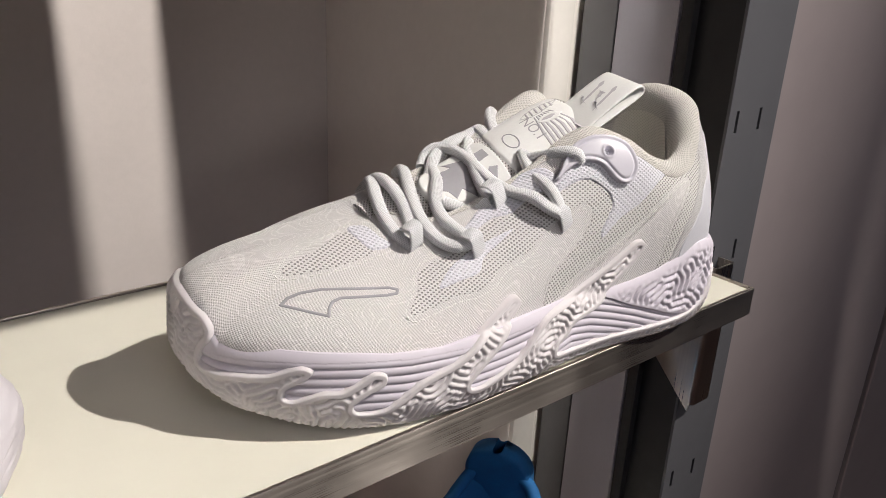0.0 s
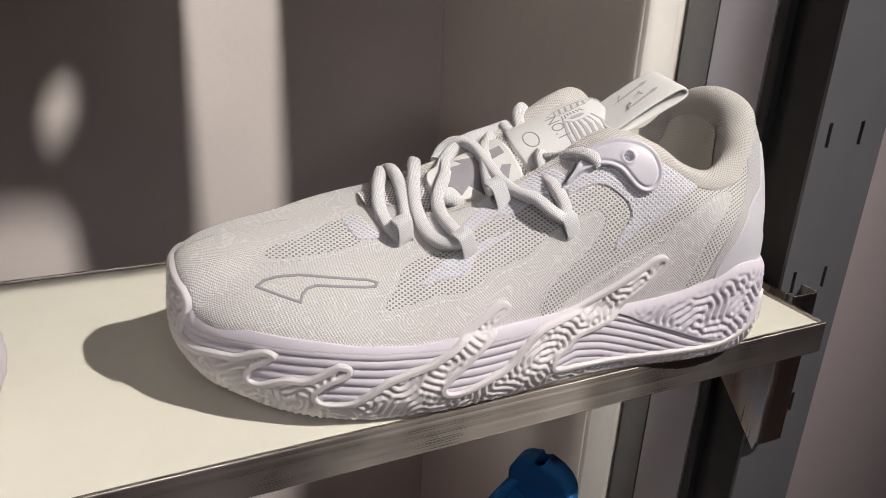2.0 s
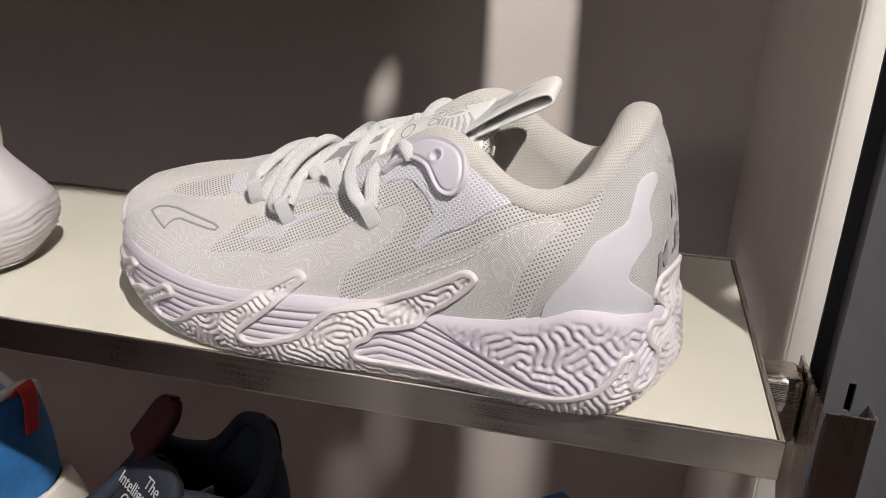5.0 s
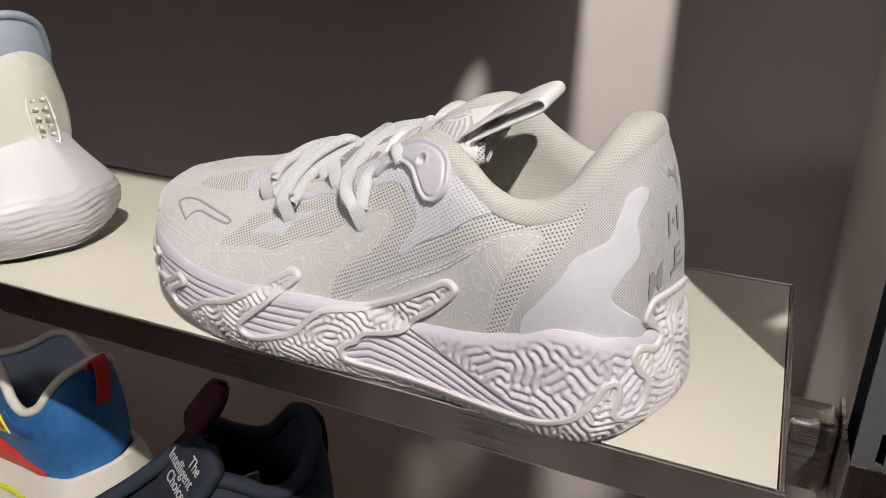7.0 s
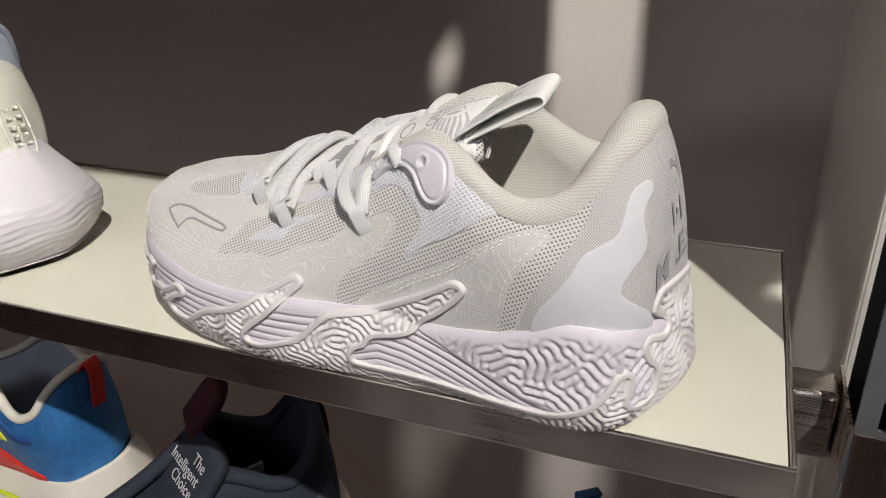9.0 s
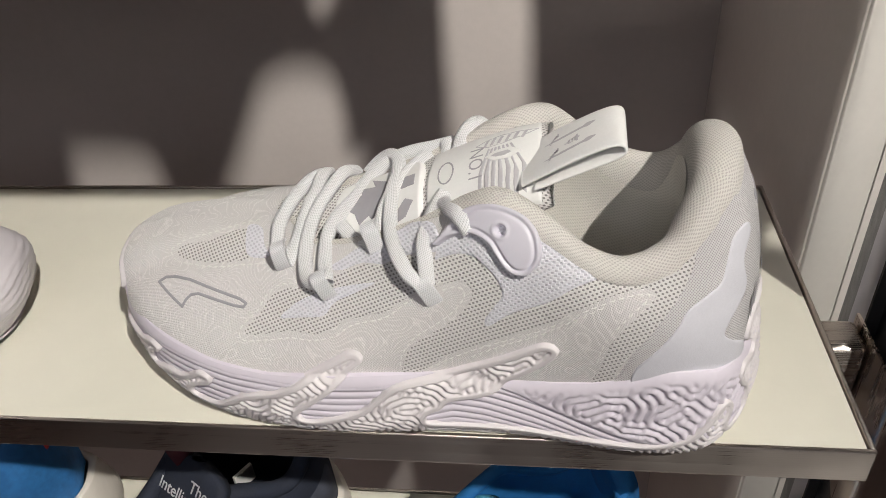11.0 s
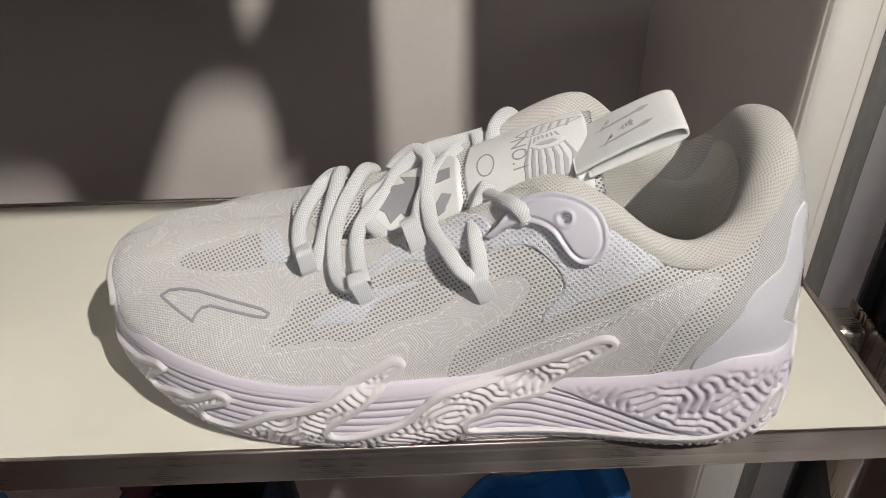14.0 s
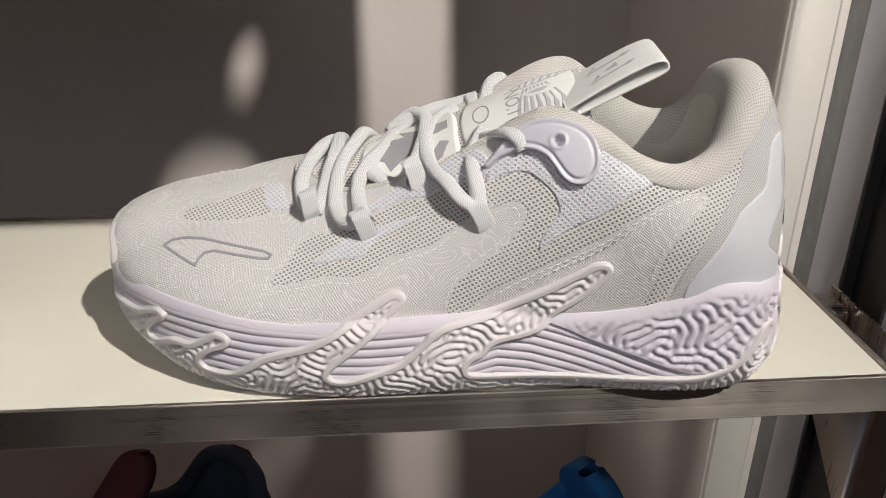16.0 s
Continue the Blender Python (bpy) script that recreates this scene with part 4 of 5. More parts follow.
rows = [below_top(7.8, -0.5) * F + below_top(2.0, -0.5) * (1 - F), below_top(7.3, 0.8) * F + below_top(1.5, 0.3) * (1 - F), below_top(5.0, 1.6) * F + below_top(1, 0.5) * (1 - F), below_top(2.5, 2.0) * F + below_top(0.5, 0.5) * (1 - F)]
for o, h in ((0.4, 1.6), (-2.0, 2.4), (-4.6, 1.4), (-6.6, -1.6), (-7.8, -6), (-8.0, -12)):
    rows.append(rimc + (outw * o * thick + UP * h) / 1000 * F)
collar_p = np.stack(rows, 1)
grid("collar", crom(collar_p.transpose(1, 0, 2).reshape(len(rows), -1), 34).reshape(34, -1, 3).transpose(1, 0, 2), MAT["collar"], shoe, "padded off-white knitted collar", around=True)
inner = [rows[-1] + (-outw * 0.5 + UP * 0.5) / 1000]
for k, h in ((0.25, 0.72), (0.5, 0.5), (0.8, 0.36), (1.0, 0.33)):
    q = rows[-1].copy()
    q[:, 2] = q[:, 2] * (1 - k) + k * (0.030 + 0.01 * (1 - q[:, 0] / 0.3))
    q[:, :2] += (outw[:, :2] * 0.004 * math.sin(math.pi * k))
    inner.append(q)
grid("lining", np.stack(inner, 1), MAT["lining"], shoe, "off-white knitted lining", around=True)
foot_in = sole_point(np.linspace(0, PERIM, 120, endpoint=False), np.full(120, 0.030), -0.007)
link_mesh("insole", foot_in, [list(range(120))], MAT["lining"], shoe, "", False, foot_in)

# A flat dark disc paints the shade inside the inner collar's eyelet.
eyelet_turn = Vector((-0.05, -0.62, 0.78)).to_track_quat("Z", "Y").to_matrix().to_4x4()
hole = bmesh.new()
bmesh.ops.create_circle(hole, cap_ends=True, radius=0.0019, segments=16, matrix=Matrix.Translation((0.1892, 0.0638, 0.1114)) @ eyelet_turn)
part("eyelet", hole, MAT["dark"], shoe, "dark disc painting the shaded lace eyelet in the inner collar")

# tongue, its label and pull loop
spine = crom([(0.080, 0.0575, 0.0755), (0.100, 0.057, 0.0785), (0.120, 0.0550, 0.0830), (0.14, 0.0525, 0.0900), (0.158, 0.0495, 0.0975), (0.178, 0.047, 0.1050), (0.199, 0.0455, 0.1120)], 70)
half = np.interp(np.linspace(0, 1, 70), (0, 0.2, 0.6, 0.85, 1), (0.011, 0.015, 0.020, 0.023, 0.020))
slab = np.interp(np.linspace(0, 1, 70), (0, 0.5, 0.9, 1), (0.002, 0.003, 0.0055, 0.004))
TILT_ACROSS = np.array([0, 0.93, 0.37])
spine_t = np.gradient(spine, axis=0)
spine_t /= np.linalg.norm(spine_t, axis=1)[:, None]
spine_n = np.cross(spine_t, TILT_ACROSS)
spine_n *= np.sign(spine_n[:, 2:3])
ring_k = np.linspace(0, math.tau, 28, endpoint=False)
ca, sa = np.cos(ring_k), np.sin(ring_k)
cross_a = np.sign(ca) * np.abs(ca) ** 0.6
tongue_p = spine[:, None] + TILT_ACROSS * (half[:, None] * cross_a)[..., None] + spine_n[:, None] * (slab[:, None] * (np.sign(sa) * np.abs(sa) ** 0.8) - half[:, None] * 0.22 * cross_a ** 2)[..., None]
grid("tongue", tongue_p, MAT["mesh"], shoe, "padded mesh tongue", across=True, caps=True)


def on_tongue(a, b, lift):
    """A place on the tongue's top: a along it (0 to 1), b across in mm, lift in mm."""
    a, b, lift = np.broadcast_arrays(np.asarray(a, float), np.asarray(b, float), np.asarray(lift, float))
    f = a * (len(spine) - 1)
    i = np.clip(f.astype(int), 0, len(spine) - 2)
    r = (f - i)[..., None]

    def mix(v):
        return v[i] * (1 - r) + v[i + 1] * r

    h, t = mix(half[:, None])[..., 0], mix(slab[:, None])[..., 0]
    x = b / 1000 / h
    return mix(spine) + TILT_ACROSS * (b / 1000)[..., None] + mix(spine_n) * (t * np.sqrt(np.clip(1 - np.abs(x) ** 3, 0, 1)) - h * 0.22 * x * x + lift / 1000)[..., None]


def tongue_piece(name, poly, height, material, label="", cell=0.5, owner=None, line=None, smooth_n=0):
    """A flat piece on the tongue; outline in mm along it (from its foot) and across."""
    poly = crom(poly, smooth_n, True) if smooth_n else np.array(poly, float)
    lo, hi = poly.min(0) - 1, poly.max(0) + 1
    a, b = np.meshgrid(np.arange(lo[0], hi[0], cell), np.arange(lo[1], hi[1], cell), indexing="ij")
    d = sdf(poly, a, b)
    if line:
        d = line - np.abs(d)
    e = cell * 0.9
    lift = -0.4 + (height + 0.4) * smooth((d + e) / (2 * e))
    return kept_grid(name, on_tongue(a / TONGUE_MM, b, lift), d > -1.5 * e, material, owner or shoe, label, np.stack([a, b, a * 0], -1) / 1000)


TONGUE_MM = float(np.linalg.norm(np.diff(spine, axis=0), axis=1).sum() * 1000)
tongue_label = tongue_piece("tongue_label", [(77, -17), (82, -19), (121, -20), (123, 0), (121, 18), (83, 17), (78, 15), (76, 0)], 1.2, MAT["tongue"], "white synthetic tongue label", 0.7)
tongue_piece("tongue_patch", [(31, -5), (38, -15), (52, -21), (62, -18), (72, -20), (73, 10), (60, 12), (47, 11), (34, 7)], 2.6, MAT["tongue"], "white printed tongue patch", 0.6, smooth_n=60)
tongue_piece("patch_print", [(33, -3), (41, -8), (43, -13), (48, -10), (53, -17), (55, -9), (60, -12), (60, -2), (71, -1), (71, 5), (57, 5), (47, 9), (50, 4), (39, 5), (44, 1)], 2.8, MAT["print"], "grey flame print", 0.35)
tongue_piece("patch_print", [(59, -16), (66, -14), (71, -8), (66, -6), (62, -10)], 2.8, MAT["print"], "grey flame print", 0.35)
oval_mm = [(85.6 + 3.4 * math.cos(k), 0.7 + 5.2 * math.sin(k)) for k in np.linspace(0, math.tau, 28, endpoint=False)]
tongue_piece("ring_print", oval_mm, 1.4, MAT["print"], "grey printed ring", 0.3, line=0.55)
WING = [(98, 10), (103, 7.5), (109, 7.6), (115, 9), (121, 12), (114, 12.6), (108, 13), (102, 12)]
tongue_piece("crest_print", WING, 1.4, MAT["pale_print"], "grey line print of a crest", 0.35, line=0.45)
for k in range(6):
    tongue_piece("crest_print", [(101 + k * 2.7, 8.0), (102.6 + k * 2.7, 8.0), (103.8 + k * 2.7, 12.4), (102.2 + k * 2.7, 12.4)], 1.4, MAT["pale_print"], "grey print stroke", 0.3)
for k in range(7):
    x0, lean = 98.5 + k * 2.6, (k - 3) * 0.9
    tongue_piece("crest_print", [(107.2 + lean * 1.4, 6.5), (108.4 + lean * 1.4, 6.5), (x0 + 3.4, -6 - 2 * (k % 2)), (x0 + 2.4, -17), (x0 + 0.7, -15), (x0 + 1.4, -5)], 1.4, MAT["pale_print"], "grey print stroke", 0.3)
tongue_piece("crest_print", [(102, 2), (106, 4.5), (112, 4.5), (116, 1), (112, -1.5), (106, -1)], 1.5, MAT["tongue"], "white print mark", 0.35)
tongue_piece("crest_print", [(104, 2), (107, 3.2), (111, 3.2), (113, 1.2), (110, 0.2), (107, 0.6)], 1.6, MAT["pale_print"], "grey print mark", 0.35)


def lettering(text, place, size, mm_per, material, label):
    """Built-in letters laid on the tongue, reading across it."""
    cu = bpy.data.curves.new("lettering", "FONT")
    cu.body, cu.size, cu.align_x, cu.align_y = text, size, "CENTER", "CENTER"
    cu.resolution_u = 3
    tmp = bpy.data.objects.new("lettering_source", cu)
    me = bpy.data.meshes.new_from_object(tmp)
    me.materials.clear()
    me.materials.append(material)
    co = np.zeros(len(me.vertices) * 3)
    me.vertices.foreach_get("co", co)
    co = co.reshape(-1, 3)
    co = on_tongue((place[0] + co[:, 1]) / TONGUE_MM, place[1] - co[:, 0] * mm_per, np.full(len(co), 1.45))
    me.vertices.foreach_set("co", co.reshape(-1))
    me.update()
    bpy.data.objects.remove(tmp)
    ob = new("lettering", me)
    ob.parent = shoe
    return tagged(ob, label)


lettering("NO.1", (98.6, 0.4), 8.4, 0.84, MAT["print"], "grey printed lettering NO.1")

def ribbon(name, points, width, thickness, across, material, label, parent, n=60):
    """A flat band swept along a curve, its width along a fixed direction."""
    c = crom(points, n)
    t = np.gradient(c, axis=0)
    t /= np.linalg.norm(t, axis=1)[:, None]
    x = np.array(across, float)
    x /= np.linalg.norm(x)
    nn = np.cross(t, x)
    nn /= np.linalg.norm(nn, axis=1)[:, None]
    sec = oval(width / 2, thickness / 2, 16, 0.35)
    p = np.stack([c + x * a + nn * b for a, b in sec], 1)
    return grid(name, p, material, parent, label, across=True, caps=True)


tab = ribbon("pull_loop", [(0.189, 0.0398, 0.1108), (0.1965, 0.0385, 0.1160), (0.206, 0.0372, 0.1222), (0.2165, 0.0362, 0.1280), (0.2225, 0.0357, 0.1300), (0.2250, 0.0356, 0.1284), (0.2235, 0.0356, 0.1256),
              (0.212, 0.0365, 0.1195), (0.202, 0.0380, 0.1140), (0.194, 0.0395, 0.1095)], 0.0240, 0.0014, (0.03, 0.985, 0.15), MAT["tongue"], "white synthetic pull loop standing up from the tongue", shoe)
c_tab = crom([(0.1965, 0.0385, 0.1168), (0.206, 0.0372, 0.1222), (0.2165, 0.0362, 0.1280)], 40)
XA = np.array([0.03, 0.985, 0.15])
tab_n = np.cross(np.gradient(c_tab, axis=0), XA)
tab_n /= np.linalg.norm(tab_n, axis=1)[:, None]
tab_n *= np.sign(tab_n[:, 2:3])


def loop_stroke(u, across, wide, sag=0.0):
    """A tapered printed stroke on the loop: from u[0] to u[1] along it, from across[0] to across[1] mm over it."""
    k = np.linspace(0, 1, 26)
    i = np.clip(((u[0] + (u[1] - u[0]) * k) * 39).round().astype(int), 0, 39)
    mid = across[0] + (across[1] - across[0]) * k + sag * np.sin(math.pi * k)
    w = wide * np.interp(k, (0, 0.25, 0.35, 0.75, 0.86, 1), (0.05, 0.5, 0.75, 0.7, 1.5, 0.05))
    p = np.stack([c_tab[i] + XA * ((mid + e * w) / 1000)[:, None] + tab_n[i] * 0.00092 for e in (-1, 1)], 1)
    return grid("loop_print", p, MAT["pale_print"], tab, "grey printed stroke")


for lane in (4.2, -4.6):
    loop_stroke((0.04, 0.92), (lane - 1.6, lane + 1.8), 0.85)
    loop_stroke((0.16, 0.34), (lane - 3.4, lane + 2.6), 0.9, 0.8)
loop_stroke((0.42, 0.66), (-1.0, 0.6), 1.5)

# laces
LACE = oval(0.0031, 0.0024, 14, 0.85)


def lace(points, n=36):
    points = [(x, y, z - 0.0062 * smooth((y - 0.012) / 0.018) * (1 - 0.5 * smooth((y - 0.062) / 0.016))) for x, y, z in points]
    return sweep("lace", points, LACE, MAT["lace"], shoe, "thick woven white lace", (0, -0.55, 0.83), n)


# first pair, over the vamp
lace([(0.0885, 0.0325, 0.0735), (0.0845, 0.0390, 0.0775), (0.0835, 0.0480, 0.0830), (0.0865, 0.0580, 0.0875), (0.0915, 0.0690, 0.0895), (0.0965, 0.0790, 0.0870), (0.0985, 0.0850, 0.0800)])
lace([(0.0895, 0.0320, 0.0740), (0.0930, 0.0410, 0.0800), (0.0955, 0.0510, 0.0870), (0.0975, 0.0620, 0.0910), (0.0985, 0.0730, 0.0905), (0.0990, 0.0820, 0.0860), (0.0960, 0.0870, 0.0780)])
# second pair
lace([(0.1085, 0.0165, 0.0715), (0.1020, 0.0210, 0.0715), (0.0985, 0.0300, 0.0765), (0.0980, 0.0410, 0.0825), (0.1005, 0.0510, 0.0890), (0.1050, 0.0610, 0.0935), (0.1095, 0.0710, 0.0940), (0.1130, 0.0800, 0.0880)])
lace([(0.1105, 0.0170, 0.0715), (0.1085, 0.0245, 0.0770), (0.1070, 0.0350, 0.0820), (0.1085, 0.0430, 0.0865), (0.1130, 0.0490, 0.0905), (0.1180, 0.0550, 0.0935), (0.1230, 0.0650, 0.0960), (0.1270, 0.0740, 0.0930)])
# short third run from the tongue patch to its loop
lace([(0.1285, 0.0285, 0.0880), (0.1235, 0.0330, 0.0850), (0.1180, 0.0370, 0.0850), (0.1125, 0.0430, 0.0870)])
lace([(0.1300, 0.0290, 0.0890), (0.1310, 0.0370, 0.0925), (0.1330, 0.0440, 0.0970), (0.1355, 0.0500, 0.1000), (0.1390, 0.0570, 0.1020), (0.1440, 0.0640, 0.1040), (0.1500, 0.0710, 0.1040), (0.1560, 0.0770, 0.1000)])
# fourth pair, to the loop beside the hook
lace([(0.1525, 0.0070, 0.0785), (0.1465, 0.0085, 0.0815), (0.1415, 0.0150, 0.0865), (0.1380, 0.0240, 0.0910), (0.1358, 0.0340, 0.0945), (0.1350, 0.0420, 0.0975), (0.1350, 0.0500, 0.1005), (0.1360, 0.0590, 0.1025), (0.1350, 0.0670, 0.1030),
      (0.1310, 0.0730, 0.1010), (0.1255, 0.0740, 0.0970), (0.1205, 0.0700, 0.0940)], 56)
lace([(0.1532, 0.0072, 0.0785), (0.1525, 0.0115, 0.0855), (0.1515, 0.0175, 0.0915), (0.1520, 0.0250, 0.0970), (0.1545, 0.0330, 0.1015), (0.1580, 0.0400, 0.1050)])
# end of the lace, out from under the tongue label to the hook
lace([(0.1575, 0.0370, 0.1030), (0.1600, 0.0290, 0.1055), (0.1625, 0.0220, 0.1060), (0.1655, 0.0165, 0.1045), (0.1680, 0.0135, 0.1025), (0.1695, 0.0130, 0.0995)])
# far ends
lace([(0.1590, 0.0560, 0.1050), (0.1610, 0.0640, 0.1095), (0.1640, 0.0710, 0.1135), (0.1690, 0.0755, 0.1145), (0.1730, 0.0780, 0.1100)])
lace([(0.1560, 0.0580, 0.1040), (0.1570, 0.0650, 0.1075), (0.1560, 0.0710, 0.1090)])
lace([(0.1180, 0.0610, 0.0930), (0.1270, 0.0690, 0.0985), (0.1380, 0.0720, 0.1025), (0.1500, 0.0720, 0.1055), (0.1590, 0.0720, 0.1080)])
for top, foot in (((0.0875, 0.0325, 0.0755), (0.0885, 0.0310, 0.0670)), ((0.1080, 0.0170, 0.0725), (0.1120, 0.0160, 0.0630)), ((0.1285, 0.0285, 0.0890), (0.1320, 0.0252, 0.0795)), ((0.1515, 0.0070, 0.0792), (0.1565, 0.0062, 0.0695))):
    a, b = np.array(top), np.array(foot)
    lift = np.array([0.0, -0.0020, 0.0016])
    ribbon("lace_loop", [b - lift * 0.4, b + (a - b) * 0.15 + lift * 0.6, a * 0.5 + b * 0.5 + lift, a + (b - a) * 0.08 + lift * 1.1, a + np.array([-0.0008, 0.0010, 0.0018]), a + np.array([-0.0006, 0.0038, 0.0010])],
           0.0072, 0.0012, (0.90, 0.05, 0.42), MAT["webbing"], "ribbed white webbing lace loop", shoe, 30)


# ---- the other shoes ----
def plain_sole(root, high_heel, high_toe, flare, material, label, ridges=0.0, heel_in=0.0, lip=0.0):
    """A sole of its own height, flared, with level ridges where asked."""
    s = np.linspace(0, PERIM, 260, endpoint=False)
    v = np.linspace(0, 1, 44)
    S, V = np.meshgrid(s, v, indexing="ij")
    toeward = 1 - fold(S) / (HEEL_S * 1000)
    top = (high_heel + (high_toe - high_heel) * np.clip(toeward * 1.3, 0, 1)) / 1000
    back = smooth((fold(S) - 265) / 75)
    low = np.clip(toeward * 0.05 - 0.035, 0, 1) + lip * 0.0004 * back
    top = top + lip * 0.001 * back
    w = low + (top - low) * V
    out = flare * (0.45 - 1.5 * np.clip(V - 0.42, 0, 1) ** 1.4 * 1.9 - 2.2 * np.clip(0.3 - V, 0, 1) ** 1.6 * 3)
    out = out + ridges * np.sin(w * 1000 / 4.0 * math.tau + 2.6 * np.sin(S * 62) + 1.6 * np.sin(S * 171 + w * 120)) * np.clip((0.62 - V) / 0.1, 0, 1) * np.clip(V / 0.06, 0, 1)
    out = out - heel_in * smooth((V - 0.42) / 0.62) * smooth((fold(S) - 200) / 110) - lip * 0.6 * back * np.clip((0.5 - V) / 0.5, 0, 1) ** 2
    xy = ring(rim_plan, S) + ring(rim_out, S) * (out / 1000)[..., None]
    p = np.concatenate([xy, w[..., None]], -1)
    inn = p[:, -1] - np.c_[ring(rim_out, s) * 0.006, np.full(len(s), 0.002)]
    under = np.concatenate([ring(rim_plan, s) - ring(rim_out, s) * 0.008, low[:, :1]], 1)
    return grid("sole", np.concatenate([under[:, None], p, inn[:, None]], 1), material, root, label, around=True)


def plain_upper(root, sole_heel, sole_toe, raise_top, inset, heel_in=0.0):
    """Shell of the upper over that sole; returns its grid."""
    st2 = np.array(STATIONS)
    mid = np.array([0.15, 0.042])
    for r in st2:
        r[:2] = mid + (r[:2] - mid) * np.array([1 - inset / 150, 1 - inset / 45])
        r[4] *= raise_top
        r[0] -= heel_in * np.clip((r[0] - 0.2) / 0.09, 0, 1)
        r[2] -= heel_in * np.clip((r[2] - 0.2) / 0.06, 0, 1)
        r[5] *= 0.9

    def base(foot):
        f = np.clip((0.3 - foot[:, 0]) / 0.3 * 1.3, 0, 1)
        return (sole_heel + (sole_toe - sole_heel) * f) / 1000 - 0.003

    p, _ = upper_shell(st2.tolist(), 200, 34, base)
    return p


def rolled_edge(root, p, radius, material, label, name="collar"):
    """A padded roll along the opening, and the lining inside it."""
    c = np.vstack([p[:, -1], p[:1, -1]])
    sweep(name, c, oval(radius, radius * 0.9, 10), material, root, label)


def inside_of(root, p, material, label):
    rim = p[:, -1]
    mid = rim.mean(0)
    rings = [rim, rim * 0.94 + mid * 0.06 + np.array([0, 0, -0.012]), rim * 0.93 + mid * 0.07 + np.array([0, 0, -0.05])]
    rings[2][:, 2] = np.minimum(rings[2][:, 2], 0.05)
    grid("lining", np.stack(rings, 1), material, root, label, around=True)
    link_mesh("insole", rings[2], [list(range(len(rim)))], material, root, "", False, rings[2])


EXTRA = {
    "pale_foam": plain("white_running_foam", (0.63, 0.595, 0.63), 0.42, 0, 90, 0.04, 0.00004),
    "cream_clip": plain("glossy_cream_heel_clip", (0.74, 0.75, 0.66), 0.28, 0, 60, 0.05, 0.00004),
    "blue_grey": plain("blue_grey_collar_textile", (0.36, 0.41, 0.50), 0.8, 0, 1200, 0.12, 0.0003),
    "cobalt": plain("cobalt_blue_mesh", (0.022, 0.13, 0.34), 0.6, 0, 160, 0.5, 0.0004),
    "deep_blue": plain("deep_blue_textile", (0.012, 0.07, 0.26), 0.7, 0, 600, 0.3, 0.0004),
    "red": plain("bright_red_synthetic", (0.62, 0.025, 0.02), 0.5, 0, 300, 0.1, 0.0001),
    "lime": plain("lime_yellow_rubber", (0.55, 0.62, 0.02), 0.45, 0, 200, 0.1, 0.0001),
    "off_white": plain("off_white_foam", (0.68, 0.64, 0.58), 0.5, 0, 150, 0.08, 0.0001),
    "navy": plain("navy_suede", (0.018, 0.023, 0.040), 0.85, 0, 700, 0.35, 0.0006),
    "navy_mesh": plain("grey_navy_mesh", (0.06, 0.066, 0.09), 0.8, 0, 900, 0.5, 0.0006),
    "maroon": plain("maroon_lining", (0.065, 0.008, 0.015), 0.85, 0, 800, 0.25, 0.0004),
    "white_ink": plain("white_print", (0.55, 0.55, 0.57), 0.6, 0, 400, 0.05, 0.0),
    "sky": plain("sky_blue_textile", (0.10, 0.40, 0.58), 0.75, 0, 900, 0.2, 0.0004),
    "azure": plain("azure_knit", (0.01, 0.13, 0.36), 0.8, 0, 900, 0.25, 0.0004),
    "paper": plain("white_paper_tag", (0.74, 0.73, 0.71), 0.7, 0, 100, 0.04, 0.0),
    "ink": plain("black_ink", (0.03, 0.03, 0.03), 0.7),
}


